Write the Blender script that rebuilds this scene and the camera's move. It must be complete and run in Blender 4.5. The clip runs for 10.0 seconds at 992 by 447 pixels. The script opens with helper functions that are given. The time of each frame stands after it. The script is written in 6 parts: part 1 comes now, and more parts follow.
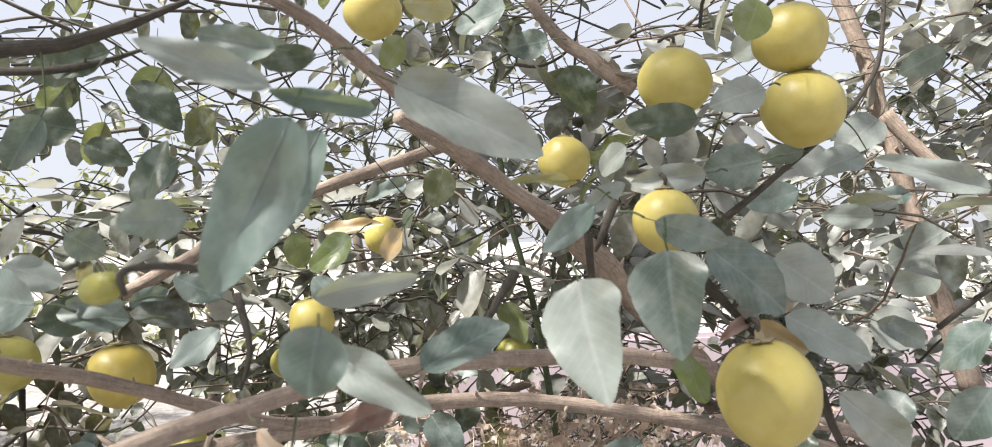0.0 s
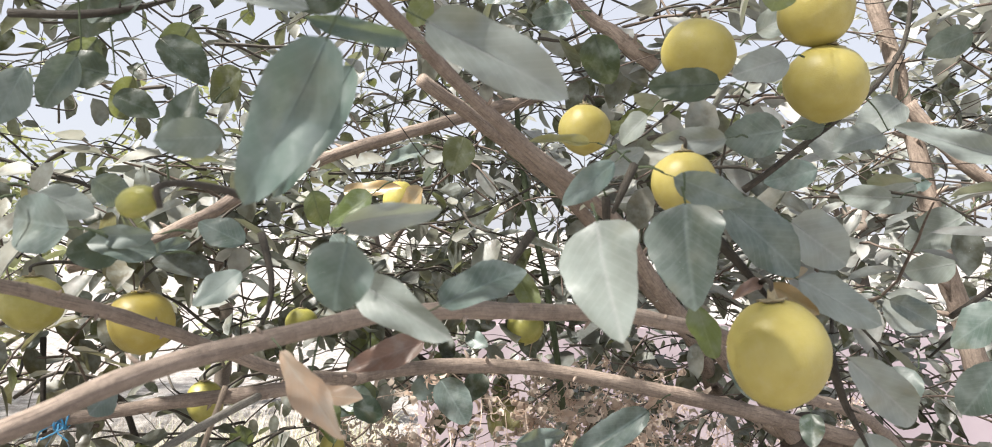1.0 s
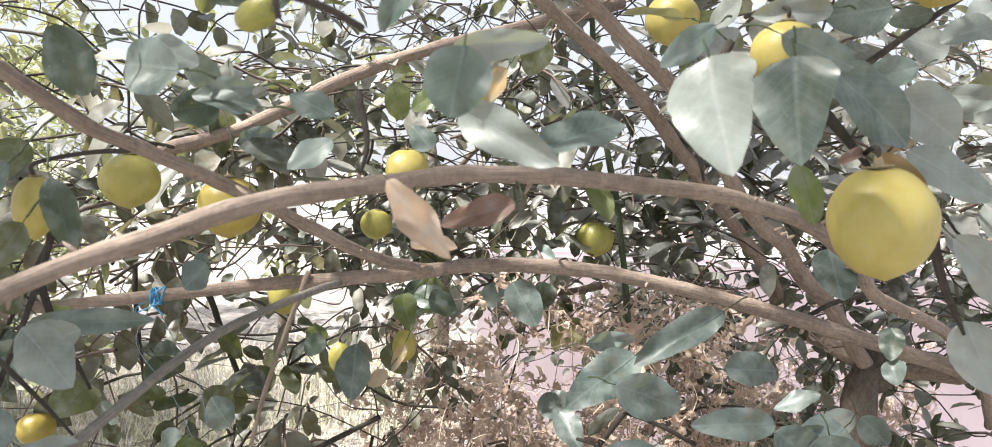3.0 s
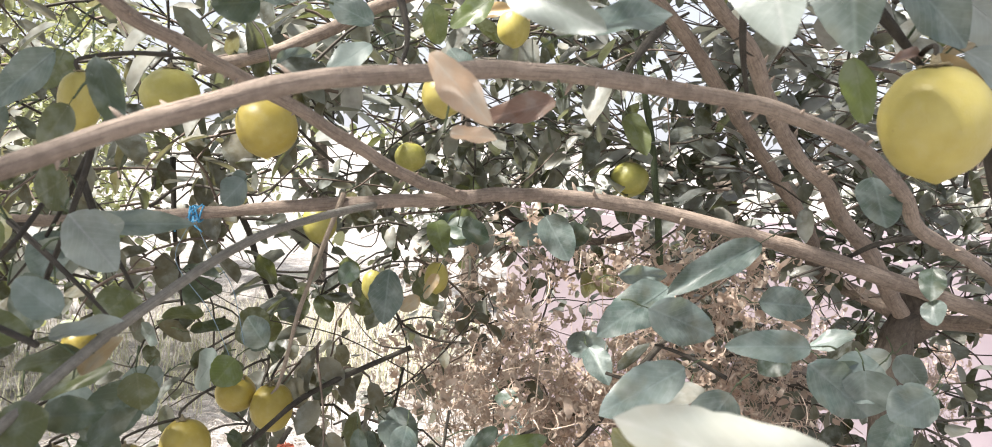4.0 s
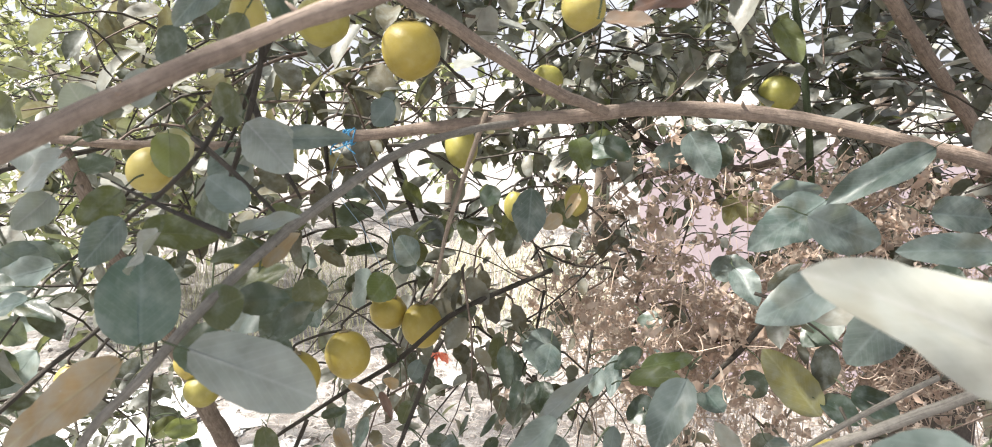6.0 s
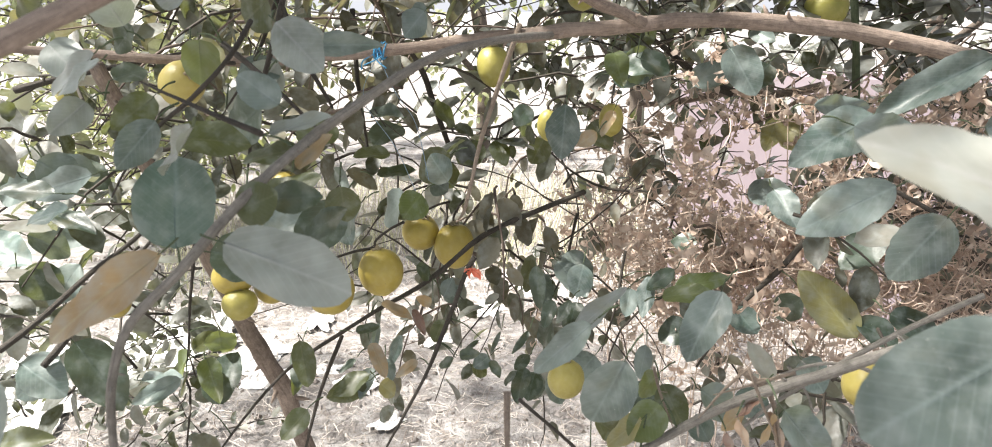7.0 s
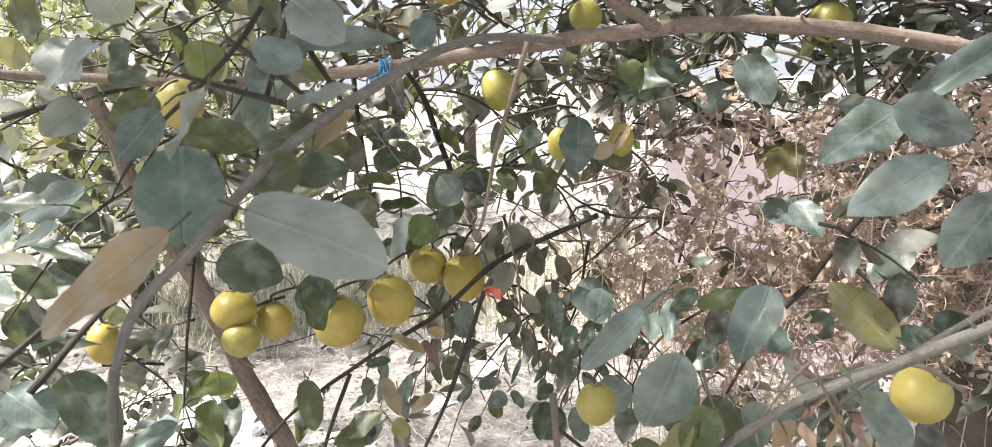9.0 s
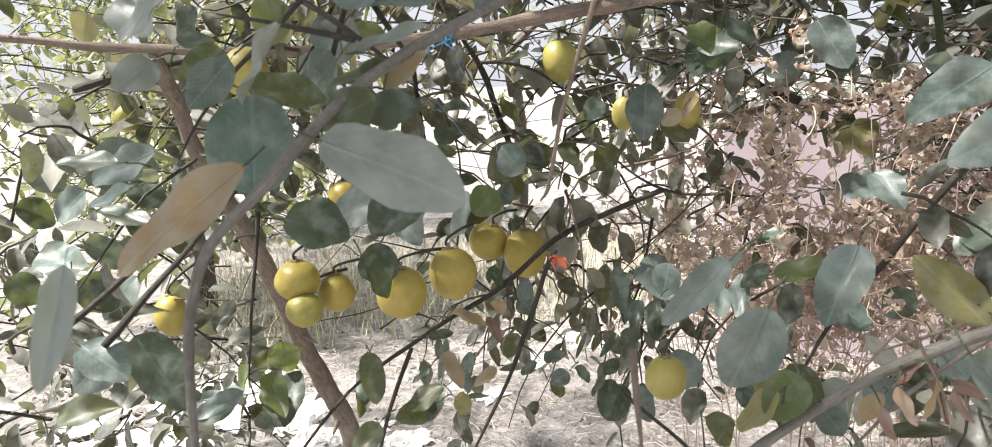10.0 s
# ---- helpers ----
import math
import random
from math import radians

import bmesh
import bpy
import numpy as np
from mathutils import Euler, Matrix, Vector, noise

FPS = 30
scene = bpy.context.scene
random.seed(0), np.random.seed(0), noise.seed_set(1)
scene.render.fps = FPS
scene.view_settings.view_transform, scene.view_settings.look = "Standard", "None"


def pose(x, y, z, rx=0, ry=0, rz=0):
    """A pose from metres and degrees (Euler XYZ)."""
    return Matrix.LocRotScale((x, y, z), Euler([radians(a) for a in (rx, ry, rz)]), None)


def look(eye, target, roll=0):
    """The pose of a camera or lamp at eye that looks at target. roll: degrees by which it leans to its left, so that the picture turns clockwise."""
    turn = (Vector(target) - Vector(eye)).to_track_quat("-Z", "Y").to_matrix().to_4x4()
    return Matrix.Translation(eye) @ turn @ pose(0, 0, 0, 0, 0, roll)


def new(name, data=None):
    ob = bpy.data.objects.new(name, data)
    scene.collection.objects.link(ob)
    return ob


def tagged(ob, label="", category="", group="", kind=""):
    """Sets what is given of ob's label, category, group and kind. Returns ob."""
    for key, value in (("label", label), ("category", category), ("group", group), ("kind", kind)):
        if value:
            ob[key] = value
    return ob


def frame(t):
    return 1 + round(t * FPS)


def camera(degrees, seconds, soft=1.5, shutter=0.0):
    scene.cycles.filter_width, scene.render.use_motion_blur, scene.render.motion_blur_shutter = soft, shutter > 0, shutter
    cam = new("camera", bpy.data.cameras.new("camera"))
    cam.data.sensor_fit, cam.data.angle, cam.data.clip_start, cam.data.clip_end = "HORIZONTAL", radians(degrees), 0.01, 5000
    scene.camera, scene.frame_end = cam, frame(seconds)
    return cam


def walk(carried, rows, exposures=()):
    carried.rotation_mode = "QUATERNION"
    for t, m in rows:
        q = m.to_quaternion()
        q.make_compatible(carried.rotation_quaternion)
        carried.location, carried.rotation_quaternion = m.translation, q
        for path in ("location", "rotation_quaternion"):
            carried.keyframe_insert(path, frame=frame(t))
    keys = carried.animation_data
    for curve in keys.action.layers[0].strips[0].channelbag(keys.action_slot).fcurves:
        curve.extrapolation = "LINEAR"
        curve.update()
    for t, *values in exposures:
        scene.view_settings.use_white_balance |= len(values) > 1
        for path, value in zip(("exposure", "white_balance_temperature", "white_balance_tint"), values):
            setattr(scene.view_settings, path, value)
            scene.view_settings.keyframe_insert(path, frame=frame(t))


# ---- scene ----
cam = camera(68.7, 10.0, 0.95)
cam.data.dof.use_dof, cam.data.dof.focus_distance, cam.data.dof.aperture_fstop = True, 1.35, 15.0
# seconds, eye, yaw, pitch, roll
PATH = [
    (0, 0.0179, -0.0021, 1.4356, 3.27, 1.35, -1.89),
    (0.5, 0.0153, -0.0045, 1.4227, 3.82, 0.82, -0.50),
    (1, 0.0136, -0.0104, 1.4104, 4.32, 0.45, 0.54),
    (1.5, 0.0044, -0.0107, 1.3921, 5.00, -1.61, 2.07),
    (2, -0.0031, -0.0091, 1.3807, 5.22, -3.23, 2.85),
    (2.5, -0.0035, -0.0110, 1.3678, 6.98, -4.30, 2.21),
    (2.7, -0.0056, -0.0130, 1.3648, 8.33, -3.85, 1.54),
    (3.8, -0.0128, -0.0124, 1.3158, 9.65, -6.20, 3.26),
    (4, -0.0128, -0.0144, 1.3098, 10.87, -6.87, 3.11),
    (4.5, -0.0123, -0.0211, 1.2991, 14.40, -7.39, 2.73),
    (5, -0.0179, -0.0285, 1.2884, 17.53, -8.18, 1.97),
    (5.2, -0.0200, -0.0302, 1.2851, 17.98, -8.70, 1.80),
    (6.5, -0.0298, -0.0222, 1.2668, 22.53, -14.09, -0.17),
    (7, -0.0305, -0.0229, 1.2504, 23.36, -16.38, 0.00),
    (7.5, -0.0422, -0.0241, 1.2321, 24.58, -15.61, -0.52),
    (8, -0.0547, -0.0209, 1.2153, 24.00, -14.73, -1.31),
    (8.5, -0.0650, -0.0111, 1.2010, 22.65, -12.41, -1.99),
    (9, -0.0754, -0.0108, 1.1818, 22.06, -10.86, -2.01),
    (9.5, -0.0909, -0.0054, 1.1562, 21.95, -10.24, -1.70),
    (10, -0.0967, -0.0068, 1.1465, 26.00, -10.77, -2.92),
]
walk(cam, [(t, pose(x, y, z, 90 + pitch, 0, yaw) @ pose(0, 0, 0, 0, 0, roll)) for t, x, y, z, yaw, pitch, roll in PATH],
     exposures=((0, 1.62), (1.5, 1.57), (2.5, 1.69), (4.5, 1.84), (7, 1.79), (8.5, 1.77), (9.5, 1.69), (10, 1.60)))

# ---- world and light ----
SUN_ELEV, SUN_ROT = 55.0, -118.0
world = bpy.data.worlds.new("world")
scene.world = world
world.use_nodes = True
wn = world.node_tree
sky = wn.nodes.new("ShaderNodeTexSky")
sky.sky_type = 'NISHITA'
sky.sun_disc = False
sky.sun_elevation, sky.sun_rotation = radians(SUN_ELEV), radians(SUN_ROT)
sky.air_density, sky.dust_density, sky.ozone_density = 1.0, 2.5, 1.0
haze = wn.nodes.new("ShaderNodeMix")
haze.data_type = 'RGBA'
haze.inputs[0].default_value = 0.85
haze.inputs[7].default_value = (3.62, 3.68, 4.02, 1)
wn.links.new(sky.outputs[0], haze.inputs[6])
wn.links.new(haze.outputs[2], wn.nodes["Background"].inputs[0])
wn.nodes["Background"].inputs[1].default_value = 0.077
sun_data = bpy.data.lights.new("sun", 'SUN')
sun_data.energy, sun_data.angle, sun_data.color = 5.0, radians(4.0), (1.0, 0.945, 0.875)
sun = new("sun", sun_data)
_a, _e = radians(SUN_ROT), radians(SUN_ELEV)
SUN_DIR = Vector((math.sin(_a) * math.cos(_e), math.cos(_a) * math.cos(_e), math.sin(_e)))
sun.matrix_world = look(SUN_DIR * 30, (0, 0, 0))

# ---- materials ----


class Nodes:
    """Short hand for a node material."""

    def __init__(self, name, rough=0.6):
        self.mat = bpy.data.materials.new(name)
        self.mat.use_nodes = True
        self.t = self.mat.node_tree
        self.bsdf = self.t.nodes["Principled BSDF"]
        self.out = self.t.nodes["Material Output"]
        self.bsdf.inputs["Roughness"].default_value = rough

    def add(self, kind, **values):
        n = self.t.nodes.new(kind)
        for k, v in values.items():
            n.inputs[k.replace("_", " ")].default_value = v
        return n

    def link(self, a, b):
        self.t.links.new(a, b)

    def coords(self, scale=(1, 1, 1)):
        c = self.add("ShaderNodeTexCoord")
        m = self.add("ShaderNodeMapping")
        m.inputs["Scale"].default_value = scale
        self.link(c.outputs["Object"], m.inputs["Vector"])
        return m.outputs["Vector"]

    def place(self):
        g = self.add("ShaderNodeNewGeometry")
        return g.outputs["Position"]

    def noise(self, vec, scale, detail=4.0, rough=0.55):
        n = self.add("ShaderNodeTexNoise", Scale=scale, Detail=detail, Roughness=rough)
        if vec is not None:
            self.link(vec, n.inputs["Vector"])
        return n.outputs["Fac"]

    def ramp(self, fac, *stops):
        r = self.add("ShaderNodeValToRGB")
        e = r.color_ramp.elements
        while len(e) < len(stops):
            e.new(0.5)
        for el, (p, c) in zip(e, stops):
            el.position = p
            el.color = (*c, 1) if not isinstance(c, float) else (c, c, c, 1)
        self.link(fac, r.inputs["Fac"])
        return r.outputs["Color"]

    def mix(self, fac, a, b, mode='MIX'):
        m = self.add("ShaderNodeMix")
        m.data_type, m.blend_type = 'RGBA', mode
        for sock, v in ((0, fac), (6, a), (7, b)):
            if isinstance(v, (int, float)):
                m.inputs[sock].default_value = v
            elif isinstance(v, tuple):
                m.inputs[sock].default_value = (*v, 1)
            else:
                self.link(v, m.inputs[sock])
        return m.outputs[2]

    def math(self, op, a, b=None):
        m = self.add("ShaderNodeMath")
        m.operation = op
        for k, v in enumerate((a, b)):
            if isinstance(v, (int, float)):
                m.inputs[k].default_value = v
            elif v is not None:
                self.link(v, m.inputs[k])
        return m.outputs[0]

    def bump(self, height, strength=0.3, distance=0.002):
        b = self.add("ShaderNodeBump", Strength=strength, Distance=distance)
        self.link(height, b.inputs["Height"])
        self.link(b.outputs["Normal"], self.bsdf.inputs["Normal"])
        return b.outputs["Normal"]

    def colour(self, c):
        self.link(c, self.bsdf.inputs["Base Color"])


def leaf_material(name, dark, light, dust=0.35, through_light=0.22, glow=(0.30, 0.34, 0.06), island=False, rough=0.42):
    """A citrus leaf: dusty, half glossy upper face, some light through the blade."""
    n = Nodes(name, rough)
    if island:
        g = n.add("ShaderNodeNewGeometry")
        rnd, pos = g.outputs["Random Per Island"], g.outputs["Position"]
    else:
        o = n.add("ShaderNodeObjectInfo")
        rnd, pos = o.outputs["Random"], n.place()
    # the lowest third of leaves stays at the dark end, for contrast
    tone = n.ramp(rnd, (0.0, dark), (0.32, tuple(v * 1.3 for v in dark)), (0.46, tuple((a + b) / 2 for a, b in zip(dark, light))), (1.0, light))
    blot = n.noise(pos, 45.0, 5.0, 0.6)
    grey = n.ramp(blot, (0.40, 0.0), (0.72, 1.0))
    tone = n.mix(n.ramp(n.noise(pos, 16.0, 4.0, 0.6), (0.36, 0.75), (0.60, 0.0)), tone, tuple(v * 0.55 for v in dark))
    dusty = n.mix(dust, tone, (0.355, 0.40, 0.385))
    col = n.mix(grey, tone, dusty)
    if not island:
        sp = n.add("ShaderNodeSeparateXYZ")
        n.link(n.add("ShaderNodeTexCoord").outputs["Object"], sp.inputs[0])
        ax = n.math('ABSOLUTE', sp.outputs[0])
        rib = n.ramp(ax, (0.004, 0.24), (0.040, 0.0))
        wave = n.math('SINE', n.math('ADD', n.math('MULTIPLY', sp.outputs[1], 62.0), n.math('MULTIPLY', ax, -46.0)))
        side = n.ramp(wave, (0.70, 0.0), (1.0, 0.10))
        col = n.mix(n.mix(1.0, rib, side, 'ADD'), col, tuple(min(0.5, v * 1.5 + 0.06) for v in light))
    cloud = n.noise(pos, 75.0, 3.0, 0.5)
    col = n.mix(n.ramp(cloud, (0.50, 0.0), (0.68, 0.26)), col, (0.36, 0.41, 0.40))
    col = n.mix(n.ramp(n.noise(pos, 28.0, 2.0, 0.5), (0.60, 0.0), (0.72, 0.30)), col, (0.15, 0.13, 0.075))
    fine = n.noise(pos, 420.0, 3.0, 0.6)
    specks = n.ramp(fine, (0.70, 0.0), (0.76, 0.6))
    col = n.mix(specks, col, (0.45, 0.46, 0.42))
    n.colour(col)
    rr = n.ramp(blot, (0.3, 0.30), (0.75, 0.55))
    n.link(rr, n.bsdf.inputs["Roughness"])
    n.bump(n.noise(pos, 160.0, 4.0), 0.25, 0.0015)
    tr = n.add("ShaderNodeBsdfTranslucent")
    n.link(n.mix(0.55, col, glow), tr.inputs["Color"])
    mx = n.add("ShaderNodeMixShader")
    mx.inputs[0].default_value = through_light
    n.link(n.bsdf.outputs[0], mx.inputs[1])
    n.link(tr.outputs[0], mx.inputs[2])
    n.link(mx.outputs[0], n.out.inputs["Surface"])
    return n.mat


LEAF = {
    "dusty": leaf_material("leaf dusty", (0.082, 0.120, 0.112), (0.190, 0.240, 0.228), 0.42),
    "pale": leaf_material("leaf pale", (0.230, 0.262, 0.245), (0.35, 0.372, 0.352), 0.5),
    # sunlight on this leaf is put into its pale colour
    "sun_pale": leaf_material("leaf bleached", (0.28, 0.285, 0.25), (0.37, 0.37, 0.325), 0.3, 0.3, (0.6, 0.55, 0.35)),
    "teal": leaf_material("leaf teal", (0.054, 0.098, 0.088), (0.122, 0.176, 0.162), 0.35),
    # the dark kind has its shade painted in, so it stays near black
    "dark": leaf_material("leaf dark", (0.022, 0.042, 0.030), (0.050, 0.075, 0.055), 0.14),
    "green": leaf_material("leaf green", (0.100, 0.140, 0.045), (0.185, 0.215, 0.085), 0.15, 0.40),
    "olive": leaf_material("leaf olive", (0.055, 0.068, 0.024), (0.095, 0.102, 0.042), 0.15, 0.3),
    "yellow": leaf_material("leaf yellow", (0.27, 0.26, 0.10), (0.38, 0.35, 0.16), 0.35, 0.35, (0.45, 0.40, 0.12)),
    "tan": leaf_material("leaf tan", (0.38, 0.265, 0.125), (0.45, 0.32, 0.16), 0.50, 0.25, (0.45, 0.30, 0.13)),
    "brown": leaf_material("leaf brown", (0.22, 0.135, 0.10), (0.27, 0.17, 0.13), 0.25, 0.25, (0.3, 0.15, 0.08)),
    "dry": leaf_material("leaf dry", (0.40, 0.27, 0.18), (0.50, 0.36, 0.25), 0.3, 0.25, (0.45, 0.30, 0.16)),
}
# near-black end paints the deep shade between leaves into some blades
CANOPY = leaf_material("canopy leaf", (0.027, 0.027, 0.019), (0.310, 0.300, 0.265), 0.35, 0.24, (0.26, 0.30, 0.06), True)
SILVER = leaf_material("silver-grey dusty leaf", (0.185, 0.188, 0.172), (0.540, 0.535, 0.510), 0.5, 0.20, (0.36, 0.36, 0.24), True, 0.5)
DROOP = leaf_material("drooping olive-brown leaf", (0.050, 0.045, 0.030), (0.205, 0.185, 0.130), 0.3, 0.28, (0.28, 0.26, 0.08), True)
# paler and yellower than the canopy: sunlight is mixed into this leaf colour
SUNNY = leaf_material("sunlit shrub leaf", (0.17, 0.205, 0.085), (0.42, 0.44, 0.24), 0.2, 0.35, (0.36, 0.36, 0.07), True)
DRYLEAF = leaf_material("dry weed leaf", (0.50, 0.370, 0.290), (0.88, 0.765, 0.665), 0.15, 0.45, (0.82, 0.67, 0.56), True, 0.8)


def bark_material(name, dark, light, scale=1.0):
    n = Nodes(name, 0.85)
    vec = n.place()
    big = n.noise(vec, 14.0 * scale, 5.0)
    fine = n.noise(vec, 130.0 * scale, 6.0, 0.65)
    ring = n.noise(n.coords((1, 1, 1)), 60.0 * scale, 3.0)
    c = n.ramp(big, (0.25, dark), (0.75, light))
    grain = n.noise(vec, 320.0 * scale, 5.0, 0.7)
    c = n.mix(n.ramp(fine, (0.44, 0.0), (0.70, 0.40)), c, tuple(min(1, v * 1.35 + 0.02) for v in light))
    c = n.mix(n.ramp(grain, (0.48, 0.0), (0.70, 0.35)), c, tuple(v * 0.6 for v in dark))
    c = n.mix(n.ramp(ring, (0.64, 0.0), (0.74, 0.5)), c, tuple(v * 0.45 for v in dark))
    at = n.add("ShaderNodeAttribute")
    at.attribute_name = "grain"
    streak = n.noise(at.outputs["Vector"], 3.4, 7.0, 0.62)
    c = n.mix(n.ramp(streak, (0.34, 0.5), (0.50, 0.0)), c, tuple(v * 0.45 for v in dark))
    c = n.mix(n.ramp(streak, (0.56, 0.0), (0.72, 0.22)), c, tuple(min(1, v * 1.45 + 0.02) for v in light))
    n.colour(c)
    n.bump(n.mix(0.5, n.mix(0.5, fine, grain), streak), 0.9, 0.004)
    return n.mat


BARK = bark_material("bark", (0.175, 0.133, 0.106), (0.345, 0.277, 0.227))
GREYBARK = bark_material("grey bark", (0.165, 0.152, 0.130), (0.300, 0.280, 0.245))
TRUNK_BARK = bark_material("flaking trunk bark", (0.120, 0.092, 0.072), (0.330, 0.265, 0.215), 0.9)
OLD_BARK = bark_material("old bark", (0.052, 0.041, 0.033), (0.145, 0.118, 0.094), 0.8)
BROWN_TWIG = bark_material("brown twig", (0.080, 0.060, 0.048), (0.170, 0.130, 0.105))
TWIG = bark_material("dark twig", (0.030, 0.026, 0.021), (0.075, 0.064, 0.050))
SHOOT = bark_material("green shoot", (0.045, 0.065, 0.035), (0.085, 0.110, 0.055))
DRYTWIG = bark_material("dry twig", (0.19, 0.15, 0.115), (0.33, 0.265, 0.205))


def lemon_material():
    n = Nodes("lemon rind", 0.42)
    o = n.add("ShaderNodeObjectInfo")
    sep = n.add("ShaderNodeSeparateColor")
    n.link(o.outputs["Color"], sep.inputs["Color"])
    vec = n.coords((1, 1, 1))
    blot = n.noise(vec, 2.6, 3.0)
    ripe = n.ramp(blot, (0.25, (0.370, 0.300, 0.070)), (0.75, (0.470, 0.400, 0.125)))
    raw = n.ramp(blot, (0.25, (0.150, 0.180, 0.035)), (0.75, (0.290, 0.285, 0.055)))
    # deeper ochre also carries the shade on the bunched fruit
    ripe = n.mix(sep.outputs["Green"], ripe, n.ramp(blot, (0.25, (0.300, 0.225, 0.030)), (0.75, (0.420, 0.330, 0.070))))
    mixed = n.mix(sep.outputs["Red"], raw, ripe)
    dust = n.ramp(n.noise(vec, 7.0, 4.0, 0.6), (0.50, 0.0), (0.75, 0.30))
    mixed = n.mix(dust, mixed, (0.44, 0.39, 0.20))
    scar = n.ramp(n.noise(vec, 9.0, 2.0), (0.74, 0.0), (0.78, 0.6))
    n.colour(n.mix(scar, mixed, (0.22, 0.16, 0.06)))
    v = n.add("ShaderNodeTexVoronoi", Scale=55.0)
    n.link(vec, v.inputs["Vector"])
    n.bump(v.outputs["Distance"], 0.14, 0.001)
    n.bsdf.inputs["Subsurface Weight"].default_value = 0.12
    n.bsdf.inputs["Subsurface Radius"].default_value = (0.008, 0.006, 0.002)
    n.bsdf.inputs["Subsurface Scale"].default_value = 0.5
    return n.mat


RIND = lemon_material()
CALYX = bark_material("calyx", (0.20, 0.17, 0.10), (0.36, 0.30, 0.19), 2.0)


def ground_material():
    n = Nodes("dusty soil", 0.95)
    p = n.place()
    big = n.noise(p, 1.7, 6.0, 0.6)
    mid = n.noise(p, 14.0, 6.0, 0.65)
    fine = n.noise(p, 110.0, 5.0, 0.7)
    c = n.ramp(big, (0.3, (0.185, 0.168, 0.155)), (0.7, (0.305, 0.287, 0.275)))
    c = n.mix(n.ramp(mid, (0.44, 0.0), (0.60, 0.85)), c, (0.46, 0.445, 0.432))
    c = n.mix(n.ramp(n.noise(p, 34.0, 4.0, 0.6), (0.54, 0.0), (0.66, 0.55)), c, (0.15, 0.122, 0.10))
    c = n.mix(n.ramp(fine, (0.55, 0.0), (0.68, 0.5)), c, (0.15, 0.122, 0.10))
    n.colour(c)
    n.bump(n.mix(0.5, mid, fine), 1.0, 0.03)
    return n.mat


SOIL = ground_material()


def plain(name, a, b, scale=20.0, rough=0.7, bump=0.2, metal=0.0, island=False):
    n = Nodes(name, rough)
    p = n.place()
    if island:
        g = n.add("ShaderNodeNewGeometry")
        c = n.ramp(g.outputs["Random Per Island"], (0.0, a), (1.0, b))
    else:
        c = n.ramp(n.noise(p, scale, 5.0), (0.3, a), (0.7, b))
    n.colour(c)
    n.bump(n.noise(p, scale * 6, 5.0), bump, 0.003)
    n.bsdf.inputs["Metallic"].default_value = metal
    return n.mat


GRASS = plain("pale green grass", (0.30, 0.32, 0.17), (0.62, 0.59, 0.42), 20, 0.8, 0.1, island=True)
STRAW = plain("straw", (0.22, 0.18, 0.145), (0.62, 0.58, 0.53), 20, 0.8, 0.1, island=True)
CRUMB = plain("soil crumbs", (0.10, 0.082, 0.068), (0.46, 0.425, 0.40), 20, 0.9, 0.1, island=True)
PLASTER = plain("pale lilac plaster", (0.35, 0.29, 0.325), (0.45, 0.385, 0.42), 2.5, 0.9, 0.3)
SCRAP = plain("white plastic", (0.62, 0.62, 0.62), (0.80, 0.80, 0.78), 30, 0.45, 0.3)
TEAL = plain("pale green plastic", (0.28, 0.55, 0.47), (0.50, 0.72, 0.64), 40, 0.35, 0.2)
REDP = plain("red petal", (0.62, 0.12, 0.07), (0.75, 0.25, 0.15), 60, 0.5, 0.2)
CORD = plain("blue cord", (0.03, 0.22, 0.42), (0.10, 0.36, 0.60), 200, 0.5, 0.2)
THREAD = plain("pale thread", (0.12, 0.20, 0.28), (0.25, 0.34, 0.42), 200, 0.6, 0.1)

# ---- building helpers ----
rng = random.Random(11)


def mesh_from(name, verts, faces, mats, index=None, smooth=True):
    me = bpy.data.meshes.new(name)
    me.from_pydata(verts, [], faces)
    for m in mats:
        me.materials.append(m)
    if index is not None:
        me.polygons.foreach_set("material_index", index)
    me.polygons.foreach_set("use_smooth", [smooth] * len(faces))
    me.update()
    return me


def child(name, me, parent, label="", kind=""):
    ob = new(name, me)
    ob.parent = parent
    return tagged(ob, label=label, kind=kind)


def smooth_path(points, per=5):
    """Catmull-Rom through the given points."""
    p = [Vector(q) for q in points]
    p = [2 * p[0] - p[1]] + p + [2 * p[-1] - p[-2]]
    out = []
    for a, b, c, d in zip(p, p[1:], p[2:], p[3:]):
        for k in range(per):
            t = k / per
            out.append(0.5 * (2 * b + (c - a) * t + (2 * a - 5 * b + 4 * c - d) * t * t + (3 * b - a - 3 * c + d) * t ** 3))
    out.append(p[-2])
    return out


